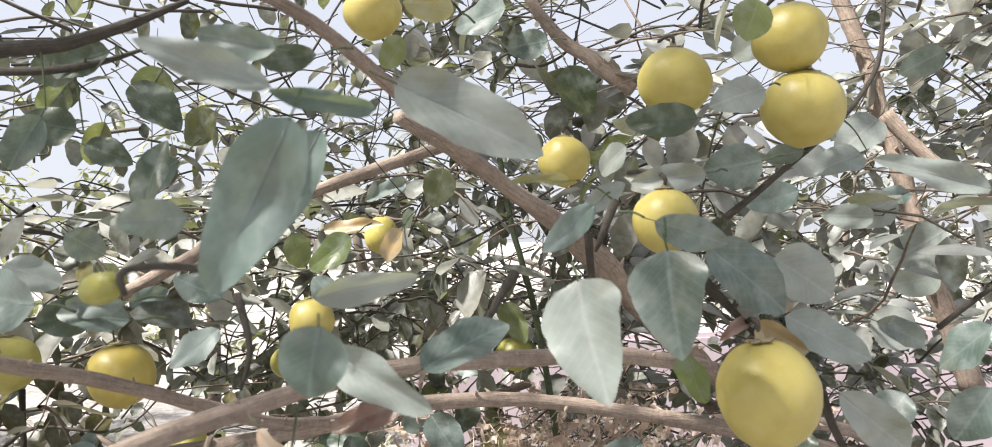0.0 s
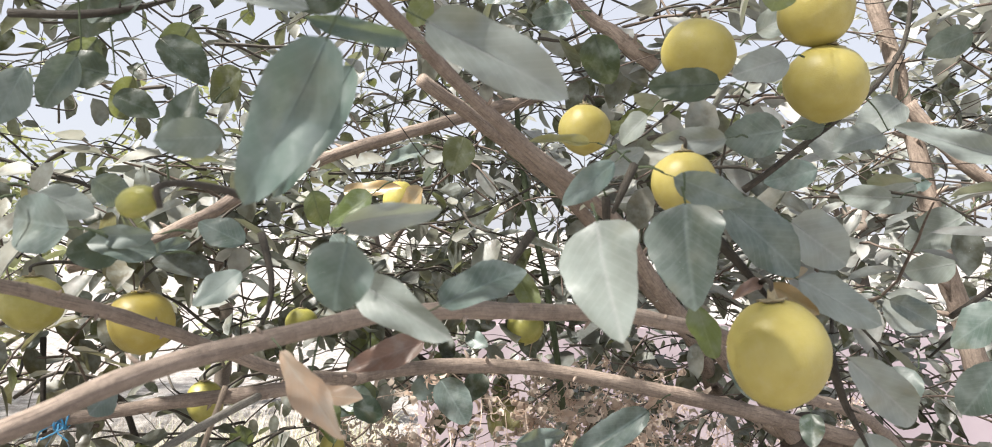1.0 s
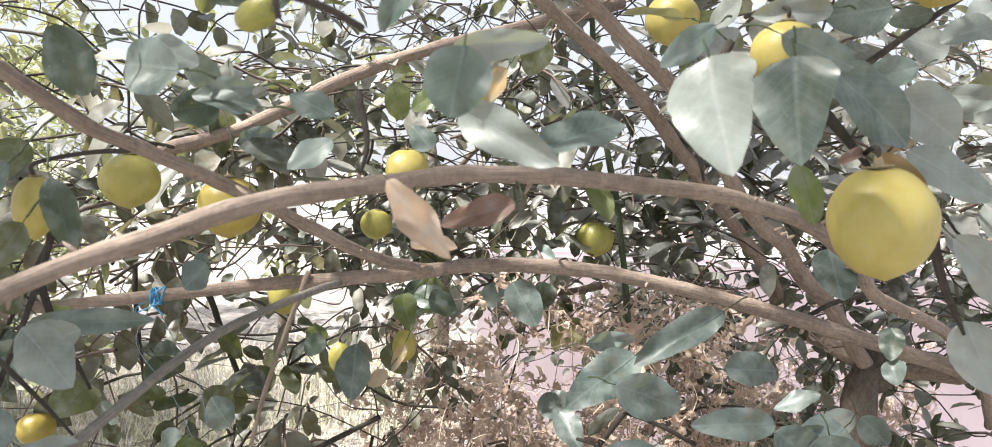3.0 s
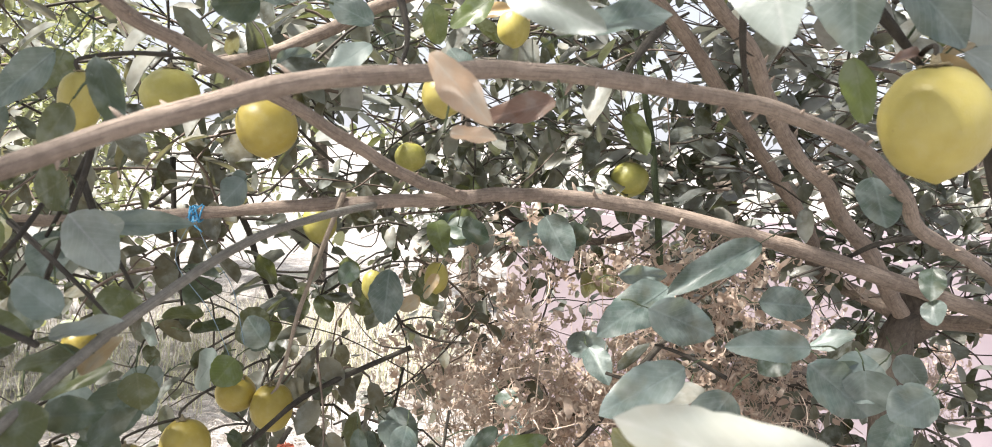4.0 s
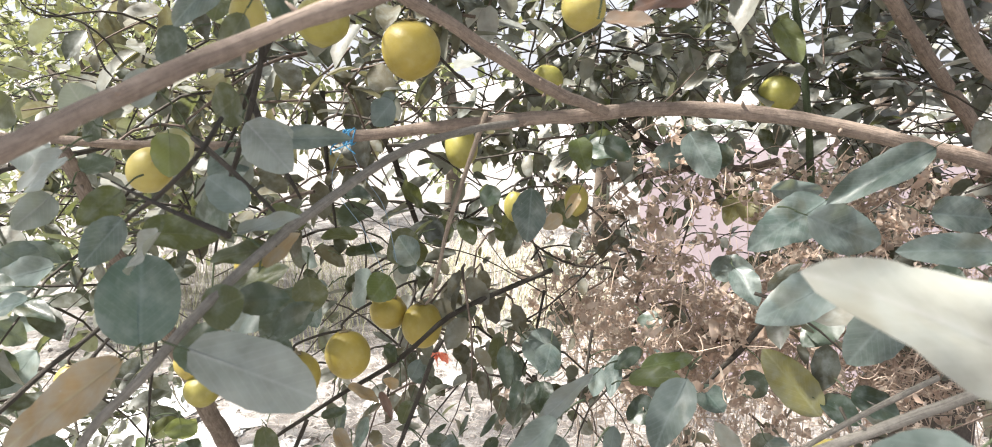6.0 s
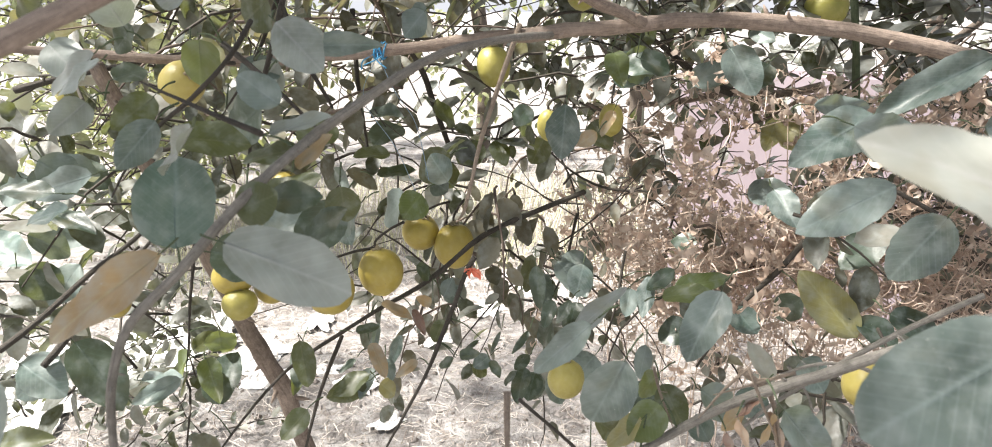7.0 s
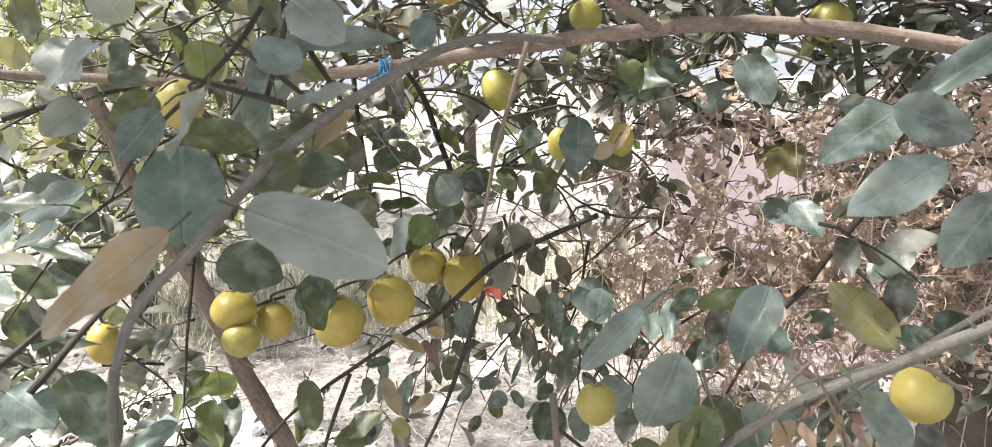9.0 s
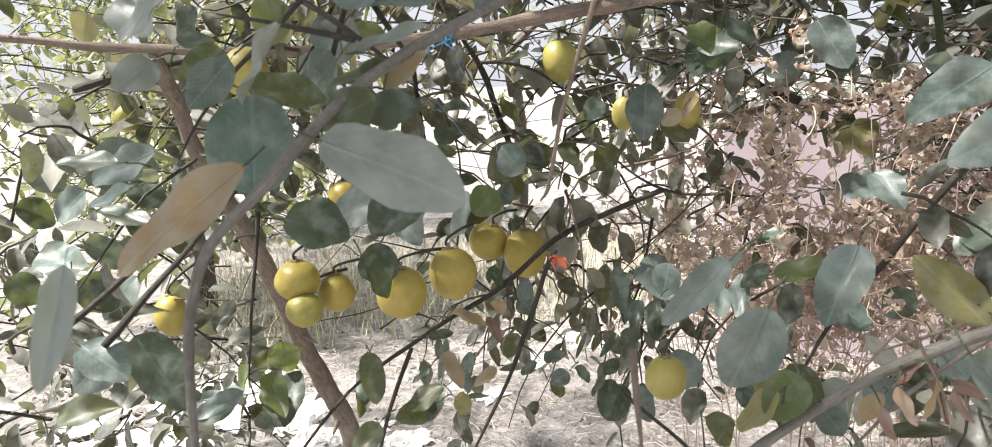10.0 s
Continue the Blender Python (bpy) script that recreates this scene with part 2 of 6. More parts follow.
def tube_into(verts, faces, path, radii, sides=8, wobble=0.0, caps=True):
    base = len(verts)
    ref = Vector((0, 0, 1))
    for i, (q, r) in enumerate(zip(path, radii)):
        way = (path[min(i + 1, len(path) - 1)] - path[max(i - 1, 0)]).normalized()
        if i == 0:
            ref = Vector((0, 0, 1)) if abs(way.z) < 0.9 else Vector((1, 0, 0))
        u = way.cross(ref).normalized()
        v = u.cross(way)
        ref = v
        for s in range(sides):
            a = 2 * math.pi * s / sides
            d = u * math.cos(a) + v * math.sin(a)
            rr = r * (1 + wobble * noise.noise(q * 38 + d * 1.4)) if wobble else r
            verts.append(q + d * rr)
    n = len(path)
    for i in range(n - 1):
        for s in range(sides):
            a, b = base + i * sides + s, base + i * sides + (s + 1) % sides
            faces.append((a, b, b + sides, a + sides))
    if caps:
        faces.append(tuple(base + s for s in reversed(range(sides))))
        faces.append(tuple(base + (n - 1) * sides + s for s in range(sides)))


BOUGHS = []
BARKS = {"limb": BARK, "branch": BARK, "stem": BARK, "twig": TWIG, "shoot": SHOOT, "trunk_left": TRUNK_BARK}


def add_grain(me, path, sides):
    """Keeps each point's turn round the limb and its way along it, for bark that runs lengthwise."""
    grain = me.attributes.new("grain", 'FLOAT_VECTOR', 'POINT')
    run, k = 0.0, 0
    for i, q in enumerate(path):
        run += (q - path[i - 1]).length if i else 0.0
        for s in range(sides):
            a = 2 * math.pi * s / sides
            grain.data[k].vector = (math.cos(a) * 1.5, math.sin(a) * 1.5, run * 14)
            k += 1


def limb(name, parent, r0, r1, *spots):
    """A tapered, knobbly branch through the spots."""
    mat = BARKS[name]
    if isinstance(spots[-1], str):
        spots, mat = spots[:-1], {"dry": DRYTWIG, "grey": GREYBARK, "dark": TWIG}[spots[-1]]
    thick = max(r0, r1) > 0.0055
    if name == "branch" and r0 < 0.0042:
        mat = TWIG
    path = smooth_path(spots, 6 if thick else 4)
    n = len(path) - 1
    radii = []
    for i, q in enumerate(path):
        r = r0 + (r1 - r0) * i / n
        if name == "twig":
            r *= 1 - 0.55 * (i / n) ** 3
        r *= 1 + 0.10 * noise.noise(q * 23.0) + 0.16 * max(0, noise.noise(q * 61.0))
        radii.append(r)
    wob = 0.0006 if r0 < 0.006 else 0.0012
    path = [q + Vector((noise.noise(q * 17.0), noise.noise(q * 17.0 + Vector((7, 3, 1))), noise.noise(q * 19.0 - Vector((5, 2, 9))))) * wob * 2 for q in path]
    verts, faces = [], []
    tube_into(verts, faces, path, radii, 12 if thick else 6, 0.16)
    # bud scars and short spurs along the limb
    r = random.Random(int(abs(path[0].x * 9000 + path[-1].z * 7000)))
    for i in range(2, n - 1):
        if r.random() < (0.30 if thick else 0.22):
            d = Vector((r.uniform(-1, 1), r.uniform(-1, 1), r.uniform(-1, 1))).normalized()
            way = (path[i + 1] - path[i]).normalized()
            d = (d - way * d.dot(way)).normalized() + way * 0.5
            ln = radii[i] * r.uniform(1.4, 2.4) + (0.004 if not thick else 0)
            tube_into(verts, faces, [path[i], path[i] + d * ln * 0.7, path[i] + d * ln], [radii[i] * 0.35, radii[i] * 0.25, radii[i] * 0.06], 5)
    BOUGHS.append((path, radii))
    label = {"shoot": "dark green upright shoot", "trunk_left": "leaning trunk with flaking brown bark"}.get(name, "")
    me = mesh_from(name, verts, faces, [mat])
    add_grain(me, path, 12 if thick else 6)
    return child("trunk" if name == "trunk_left" else name, me, parent, label)


def nearest_limb(q, above=False):
    best, at = 9.0, None
    for path, radii in BOUGHS:
        for p in path[::2]:
            if above and (p.y < q.y - 0.02 or p.z < q.z - 0.01):
                continue
            d = (p - q).length
            if d < best:
                best, at = d, p
    return best, at


def leaf_shape(seed, segs=9, fold=0.22, bend=0.16, wave=0.05, blunt=0.0):
    """A unit blade along +Y, one long and one wide, folded at the midrib, with its stalk."""
    r = random.Random(seed)
    rows = 4
    verts, faces = [], []
    ph = r.uniform(0, 6)
    for i in range(segs + 1):
        t = i / segs
        w = max(0.0, math.sin(math.pi * t ** (0.86 - 0.10 * blunt))) ** (0.66 - 0.10 * blunt) * 0.5 if 0 < t < 1 else 0.004
        if blunt > 1.0 and 0 < t < 1:
            w = (1 - t) ** 0.62 * min(1, (t / 0.26)) ** 0.55 * 0.5 / 0.83 if blunt < 2 else (1 - (2 * t - 1) ** 2) ** 0.48 * (0.52 - 0.05 * t)
        w *= 1 + r.uniform(-0.03, 0.03)
        z0 = -bend * t * t + 0.02 * math.sin(5 * t + ph)
        side = 0.03 * math.sin(3 * t + ph)
        for k in range(-rows, rows + 1):
            u = k / rows
            z = z0 + fold * abs(u) ** 1.3 * w - 0.10 * (abs(u) ** 3) * w + wave * math.sin(9 * t + 2 * u + ph) * abs(u) * w * 2
            verts.append(Vector((u * w + side, t, z)))
    m = 2 * rows + 1
    for i in range(segs):
        for k in range(m - 1):
            a = i * m + k
            faces.append((a, a + 1, a + m + 1, a + m))
    tube_into(verts, faces, [Vector((0.03 * math.sin(3 * t + ph), t, -bend * t * t + 0.02 * math.sin(5 * t + ph) - 0.004)) for t in (0.0, 0.3, 0.6, 0.9)], [0.011, 0.010, 0.007, 0.003], 4)
    return verts, faces


LEAF_MESH = {}
for _kind, _mat in LEAF.items():
    LEAF_MESH[_kind] = []
    for _s in range(6):
        _v, _f = leaf_shape(_s * 7 + 3, 18, (0.16, 0.21, 0.24, 0.31, 0.20, 0.16)[_s], (0.10, 0.22, 0.10, 0.16, 0.14, 0.10)[_s], 0.06, (0.0, 0.6, 1.0, 0.3, 1.5, 2.0)[_s])
        LEAF_MESH[_kind].append(mesh_from("leaf_" + _kind, _v, _f, [_mat]))


def stalk_mesh():
    """The short stalk of a unit leaf."""
    verts, faces = [], []
    tube_into(verts, faces, [Vector((0.02, -0.16, 0.03)), Vector((0.01, -0.07, 0.005)), Vector((0.0, 0.02, -0.004))], [0.016, 0.014, 0.012], 5)
    return mesh_from("leaf_stalk", verts, faces, [SHOOT])


STALK_MESH = stalk_mesh()
LEAF_LABEL = {"teal": "dusky blue-green leaf", "sun_pale": "pale leaf with sunlight put into its colour", "dusty": "dusty grey-green leaf", "pale": "pale grey-green leaf with a soft sheen", "dark": "dark green leaf with shade put into its colour", "green": "fresh green leaf",
              "olive": "olive green leaf", "yellow": "yellowing leaf", "tan": "tan-brown withered leaf", "dry": "curled dry tan leaf", "brown": "withered pinkish-brown leaf"}


def leaf(parent, base, tip, width, turn, kind, shape=None):
    """One leaf from its stalk to its tip, its face turned about its own length."""
    b, q = Vector(base), Vector(tip)
    y = q - b
    ln = y.length
    y.normalize()
    toward = (Vector((-0.05, 0.0, 1.30)) - b).normalized() + Vector((0, 0, 0.35))
    z = (toward - y * toward.dot(y)).normalized()
    z = Matrix.Rotation(radians(turn), 3, y) @ z
    x = y.cross(z)
    m = Matrix((x, y, z)).transposed().to_4x4()
    m.translation = b
    pick = int(abs(b.x * 1000 + q.z * 1700)) % 4 if shape is None else shape
    ob = child("leaf", LEAF_MESH[kind][pick], parent, LEAF_LABEL[kind])
    ob.matrix_basis = m @ Matrix.Diagonal((width * 1.08, ln, ln * 0.8, 1))
    child("stalk", STALK_MESH, ob)
    far, at = nearest_limb(b)
    start = b - y * ln * 0.12
    if b.y < 0.36:
        return ob
    if 0.012 < far < 0.06:
        STALKS.append((start, at))
    elif far >= 0.06:
        back = (at - b).normalized() * 0.4 - y + Vector((0, 0.5, 0.1))
        STALKS.append((start, start + back.normalized() * 0.018))
    return ob


STALKS = []
LEMONS = []


def lemon_body(seed):
    """A unit lemon: round, slightly longer than wide, with a low nipple and a ribbed neck."""
    r = random.Random(seed)
    verts, faces = [], []
    rings, sides = 26, 36
    off = Vector((r.uniform(0, 50), r.uniform(0, 50), 0))
    for i in range(rings + 1):
        a = math.pi * i / rings
        z, rad = math.cos(a) * 0.5, max(0.0, math.sin(a)) ** 0.96 * 0.5
        if a > 2.75:
            z -= 0.035 * ((a - 2.75) / 0.39) ** 2
        if a < 0.35:
            z -= 0.022 * (1 - a / 0.35)
        for s in range(sides):
            b = 2 * math.pi * s / sides
            d = Vector((math.cos(b) * rad, math.sin(b) * rad, z))
            k = 1 + 0.055 * noise.noise(d * 2.3 + off) + 0.012 * noise.noise(d * 9 + off)
            if a < 0.7:
                k += 0.012 * math.cos(6 * b) * (0.7 - a)
            verts.append(d * k)
    for i in range(rings):
        for s in range(sides):
            a, b = i * sides + s, i * sides + (s + 1) % sides
            faces.append((a, a + sides, b + sides, b))
    return mesh_from("fruit", verts, faces, [RIND])


LEMON_MESH = [lemon_body(k) for k in range(5)]


def calyx_mesh():
    verts, faces = [], []
    for k in range(5):
        a = 2 * math.pi * k / 5
        d = Vector((math.cos(a), math.sin(a), 0))
        e = Vector((-d.y, d.x, 0))
        b = len(verts)
        for up in (0, 0.012):
            verts.extend([d * 0.02 + e * 0.05 + Vector((0, 0, 0.5 + up)), d * 0.02 - e * 0.05 + Vector((0, 0, 0.5 + up)), d * 0.10 - e * 0.05 + Vector((0, 0, 0.490 + up)),
                          d * 0.16 + Vector((0, 0, 0.485 + up * 2)), d * 0.10 + e * 0.05 + Vector((0, 0, 0.490 + up))])
        faces.append(tuple(b + j for j in (4, 3, 2, 1, 0)))
        faces.append(tuple(b + 5 + j for j in range(5)))
        for j in range(5):
            faces.append((b + j, b + (j + 1) % 5, b + 5 + (j + 1) % 5, b + 5 + j))
    tube_into(verts, faces, [Vector((0, 0, 0.47)), Vector((0, 0, 0.53)), Vector((0.01, 0, 0.60))], [0.075, 0.05, 0.035], 8)
    return mesh_from("calyx", verts, faces, [CALYX])


CALYX_MESH = calyx_mesh()


def lemon(x, y, z, wide, long, ripe, tilt=0):
    """One hanging lemon with its calyx; ripe runs from green 0 to yellow 1, where shade is also put into the colour."""
    k = len(LEMONS)
    words = "ripe yellow" if ripe > 0.8 else "yellow-green half-ripe" if ripe > 0.4 else "small green unripe"
    body = new("lemon", LEMON_MESH[k % 5])
    tagged(body, label=words + " lemon hanging from a thin twig", category="lemon", group="lemons on the tree")
    # second channel darkens the ripest fruit, for shade as well as hue
    body.color = (ripe, 0.7 if ripe > 0.98 else 0.0, 0.0, 1)
    turn = random.Random(k).uniform(0, 360)
    body.matrix_basis = pose(x, y, z, tilt * 0.3, tilt, 0) @ pose(0, 0, 0, 0, 0, turn) @ Matrix.Diagonal((wide, wide, max(long, wide * 0.92), 1))
    child("calyx", CALYX_MESH, body, "dry brown calyx")
    top = body.matrix_basis @ Vector((0.01, 0, 0.60))
    LEMONS.append((body, top))
    return body

# ---- the lemon tree ----
tree = tagged(new("lemon_tree"), label="old lemon tree with dusty leaves and many stems", category="tree")
left_tree = tagged(new("citrus_tree"), label="leaning young citrus tree with brown flaking bark", category="tree")


def main_trunk():
    verts, faces = [], []
    path = smooth_path([(0.407, 1.176, -0.100), (0.436, 1.237, 0.440), (0.436, 1.299, 0.979), (0.476, 1.316, 1.021), (0.458, 1.320, 1.083)], 6)
    tube_into(verts, faces, path, [0.034 - 0.0005 * i for i in range(len(path))], 18, 0.22)
    me = mesh_from("trunk", verts, faces, [OLD_BARK])
    add_grain(me, path, 18)
    child("trunk", me, tree, "short thick trunk with rough bark")
    BOUGHS.append((path, [0.07] * len(path)))


main_trunk()

# limbs, lemons and the leaves that stand apart
limb("limb", tree, 0.0080, 0.0044, (0.640, 1.290, 0.960), (0.545, 1.130, 1.075), (0.455, 1.010, 1.150), (0.374, 0.907, 1.194), (0.285, 0.812, 1.233), (0.222, 0.718, 1.283), (0.157, 0.638, 1.321), (0.077, 0.571, 1.342), (-0.015, 0.514, 1.351), (-0.102, 0.457, 1.351), (-0.178, 0.382, 1.340), (-0.236, 0.323, 1.316), (-0.287, 0.288, 1.291), (-0.327, 0.206, 1.253), (-0.383, 0.140, 1.201), (-0.450, 0.070, 1.130))
limb("limb", tree, 0.0125, 0.0036, (0.468, 1.320, 1.033), (0.528, 1.148, 1.077), (0.385, 1.088, 1.127), (0.242, 1.029, 1.170), (0.097, 0.980, 1.207), (-0.044, 0.930, 1.233), (-0.163, 0.860, 1.239), (-0.270, 0.785, 1.230), (-0.398, 0.759, 1.217), (-0.510, 0.717, 1.203), (-0.607, 0.664, 1.196), (-0.706, 0.608, 1.196), (-0.812, 0.534, 1.207), (-0.855, 0.494, 1.215), (-0.889, 0.458, 1.221))
limb("limb", tree, 0.0064, 0.0050, (-0.213, 0.824, 1.236), (-0.228, 0.755, 1.250), (-0.250, 0.690, 1.268), (-0.278, 0.625, 1.297), (-0.302, 0.568, 1.323), (-0.330, 0.519, 1.345), (-0.341, 0.464, 1.364), (-0.355, 0.426, 1.377), (-0.372, 0.387, 1.402), (-0.400, 0.350, 1.432))
limb("branch", tree, 0.0042, 0.0019, (-0.305, 0.792, 1.224), (-0.309, 0.658, 1.224), (-0.318, 0.530, 1.216), (-0.335, 0.407, 1.179), (-0.341, 0.319, 1.145), (-0.360, 0.270, 1.103), (-0.377, 0.247, 1.076), (-0.382, 0.236, 1.050), (-0.388, 0.234, 1.020), (-0.389, 0.231, 0.970), (-0.385, 0.225, 0.920), "grey")
limb("stem", tree, 0.0150, 0.0075, (0.443, 1.340, 1.043), (0.378, 1.628, 1.061), (0.337, 1.523, 1.139), (0.277, 1.420, 1.211), (0.211, 1.317, 1.279), (0.146, 1.213, 1.347), (0.081, 1.107, 1.413), (0.016, 1.000, 1.476), (-0.057, 0.894, 1.529), (-0.132, 0.787, 1.577))
limb("stem", tree, 0.0140, 0.0034, (0.453, 1.320, 1.033), (0.392, 1.231, 1.099), (0.342, 1.162, 1.159), (0.283, 1.095, 1.210), (0.235, 1.024, 1.265), (0.177, 0.952, 1.307), (0.131, 0.875, 1.358), (0.093, 0.796, 1.410), (0.042, 0.718, 1.450), (-0.016, 0.645, 1.491), (-0.072, 0.575, 1.538), (-0.123, 0.504, 1.584), (-0.182, 0.435, 1.617), (-0.239, 0.365, 1.653))
limb("branch", tree, 0.0110, 0.0080, (0.154, 0.997, 1.636), (0.104, 1.014, 1.684), (0.054, 1.041, 1.729), (-0.017, 1.085, 1.858))
limb("branch", tree, 0.0100, 0.0075, (0.001, 1.222, 1.639), (-0.072, 1.151, 1.606), (-0.145, 1.080, 1.573), (-0.217, 1.009, 1.539), (-0.289, 0.938, 1.503), (-0.356, 0.868, 1.458), (-0.421, 0.799, 1.405), (-0.497, 0.723, 1.365))
limb("stem", tree, 0.0210, 0.0140, (0.808, 1.388, 1.136), (0.783, 1.402, 1.237), (0.758, 1.415, 1.338), (0.737, 1.427, 1.440), (0.719, 1.435, 1.543), (0.694, 1.446, 1.643), (0.677, 1.451, 1.745), (0.648, 1.462, 1.842), (0.620, 1.474, 1.939))
limb("branch", tree, 0.0140, 0.0090, (0.650, 1.343, 1.642), (0.702, 1.329, 1.573), (0.745, 1.315, 1.521), (0.814, 1.310, 1.482), (0.943, 1.299, 1.424))
limb("branch", tree, 0.0035, 0.0018, (0.204, 0.727, 1.451), (0.269, 0.726, 1.502), (0.329, 0.748, 1.548), (0.376, 0.771, 1.605), (0.396, 0.792, 1.682), (0.411, 0.811, 1.744))
limb("branch", tree, 0.0040, 0.0030, (0.562, 1.031, 1.295), (0.616, 1.033, 1.334), (0.669, 1.036, 1.366))
limb("shoot", tree, 0.0062, 0.0045, (0.041, 1.303, 1.076), (0.021, 1.306, 1.221), (-0.000, 1.307, 1.343), (-0.026, 1.304, 1.452), (-0.042, 1.303, 1.558), (-0.059, 1.314, 1.698))
limb("branch", tree, 0.0050, 0.0036, (0.166, 0.660, 1.026), (0.085, 0.623, 0.992), (0.013, 0.591, 0.961), (-0.032, 0.577, 0.943), (-0.077, 0.561, 0.919), (-0.134, 0.536, 0.879), (-0.181, 0.514, 0.838), "grey")
limb("twig", tree, 0.0030, 0.0022, (0.143, 0.761, 0.987), (0.071, 0.720, 0.951), (0.011, 0.695, 0.909), (-0.040, 0.675, 0.866), (-0.082, 0.647, 0.821), "grey")
limb("twig", tree, 0.0042, 0.0022, (-0.323, 0.985, 0.993), (-0.365, 0.938, 0.977), (-0.433, 0.865, 0.947), (-0.483, 0.805, 0.896), (-0.546, 0.741, 0.856), (-0.583, 0.706, 0.829), (-0.634, 0.659, 0.787), (-0.681, 0.607, 0.715), (-0.707, 0.569, 0.658))
limb("twig", tree, 0.0032, 0.0022, (-0.385, 0.733, 0.963), (-0.393, 0.723, 0.942), (-0.406, 0.702, 0.891), (-0.421, 0.677, 0.835), (-0.444, 0.651, 0.777), (-0.467, 0.625, 0.719))
limb("twig", tree, 0.0028, 0.0020, (-0.572, 0.712, 0.833), (-0.590, 0.684, 0.765), (-0.600, 0.661, 0.701), (-0.607, 0.646, 0.654))
limb("twig", tree, 0.0026, 0.0018, (-0.715, 0.627, 1.014), (-0.712, 0.611, 0.961), (-0.709, 0.593, 0.901), (-0.704, 0.573, 0.834))
limb("twig", tree, 0.0035, 0.0022, (-0.341, 0.763, 1.235), (-0.346, 0.738, 1.195), (-0.359, 0.698, 1.116), (-0.364, 0.665, 1.047), (-0.370, 0.657, 1.032), "dry")
limb("twig", tree, 0.0100, 0.0060, (-0.183, 1.583, 1.085), (-0.245, 1.563, 1.111), (-0.306, 1.528, 1.163), (-0.364, 1.483, 1.214))
limb("branch", tree, 0.0100, 0.0050, (-0.015, 1.773, 1.087), (-0.090, 1.735, 1.072), (-0.188, 1.637, 1.080), (-0.289, 1.531, 1.067), (-0.350, 1.447, 1.067))
limb("twig", tree, 0.0050, 0.0035, (0.054, 1.105, 1.024), (-0.003, 1.060, 0.958), (-0.046, 1.024, 0.898), (-0.097, 0.984, 0.840), (-0.138, 0.942, 0.765))
limb("twig", tree, 0.0045, 0.0032, (-0.850, 0.517, 1.165), (-0.799, 0.552, 1.180), (-0.764, 0.590, 1.189), (-0.725, 0.654, 1.203))
limb("twig", tree, 0.0030, 0.0022, (-0.627, 0.318, 0.979), (-0.603, 0.342, 1.002), (-0.585, 0.378, 1.032), (-0.567, 0.426, 1.062), (-0.550, 0.462, 1.099))
limb("twig", tree, 0.0028, 0.0020, (-0.574, 0.317, 0.976), (-0.560, 0.350, 1.008), (-0.546, 0.386, 1.041), (-0.525, 0.413, 1.076))
limb("twig", tree, 0.0026, 0.0018, (-0.494, 0.466, 1.224), (-0.436, 0.456, 1.191), (-0.381, 0.445, 1.156))
limb("twig", tree, 0.0027, 0.0022, (-0.438, 0.493, 1.302), (-0.439, 0.488, 1.275), (-0.451, 0.477, 1.219), (-0.480, 0.483, 1.168), (-0.488, 0.475, 1.115))
limb("twig", tree, 0.0023, 0.0018, (-0.443, 0.512, 1.306), (-0.457, 0.504, 1.272), (-0.484, 0.499, 1.216), (-0.523, 0.493, 1.164))
limb("twig", tree, 0.0030, 0.0020, (-0.182, 0.467, 1.406), (-0.170, 0.456, 1.371), (-0.170, 0.442, 1.348))
limb("twig", tree, 0.0045, 0.0030, (-0.003, 0.618, 1.407), (-0.019, 0.590, 1.383), (-0.032, 0.562, 1.355))
limb("twig", tree, 0.0040, 0.0030, (0.060, 0.616, 1.439), (0.065, 0.634, 1.392), (0.074, 0.651, 1.354))
limb("twig", tree, 0.0045, 0.0030, (0.382, 1.056, 1.210), (0.316, 1.048, 1.192), (0.275, 1.055, 1.167), (0.207, 1.053, 1.133))
limb("twig", tree, 0.0040, 0.0056, (-0.545, 0.985, 1.045), (-0.562, 0.966, 1.113), (-0.569, 0.942, 1.168), (-0.572, 0.894, 1.210))
limb("twig", tree, 0.0020, 0.0016, (-0.273, 0.598, 0.866), (-0.222, 0.616, 0.816), (-0.184, 0.630, 0.771))
limb("twig", tree, 0.0058, 0.0048, (-0.386, 0.521, 1.592), (-0.343, 0.533, 1.598), (-0.305, 0.554, 1.616), (-0.263, 0.577, 1.642))
limb("twig", tree, 0.0042, 0.0028, (-0.443, 0.567, 1.588), (-0.381, 0.570, 1.588), (-0.339, 0.573, 1.592), (-0.307, 0.595, 1.609))
limb("twig", tree, 0.0040, 0.0030, (0.127, 0.504, 1.406), (0.148, 0.505, 1.383), (0.166, 0.507, 1.363))
limb("twig", tree, 0.0040, 0.0030, (0.212, 0.530, 1.330), (0.228, 0.542, 1.290), (0.256, 0.565, 1.247))
limb("twig", tree, 0.0040, 0.0030, (0.082, 0.597, 1.464), (0.069, 0.579, 1.438), (0.063, 0.580, 1.424))
limb("trunk_left", left_tree, 0.0080, 0.0150, (-0.775, 0.564, 1.191), (-0.783, 0.594, 1.137), (-0.788, 0.622, 1.070), (-0.776, 0.657, 0.996), (-0.773, 0.704, 0.895), (-0.772, 0.748, 0.792), (-0.763, 0.781, 0.714), (-0.752, 0.810, 0.622), (-0.755, 0.926, 0.266))
lemon(0.156, 0.714, 1.585, 0.072, 0.065, 0.85, 0)
lemon(0.259, 0.687, 1.616, 0.069, 0.063, 0.90, 0)
lemon(0.269, 0.689, 1.550, 0.076, 0.070, 0.90, 8)
lemon(0.048, 0.756, 1.516, 0.054, 0.052, 0.90, 0)
lemon(0.113, 0.544, 1.446, 0.049, 0.049, 0.95, 0)
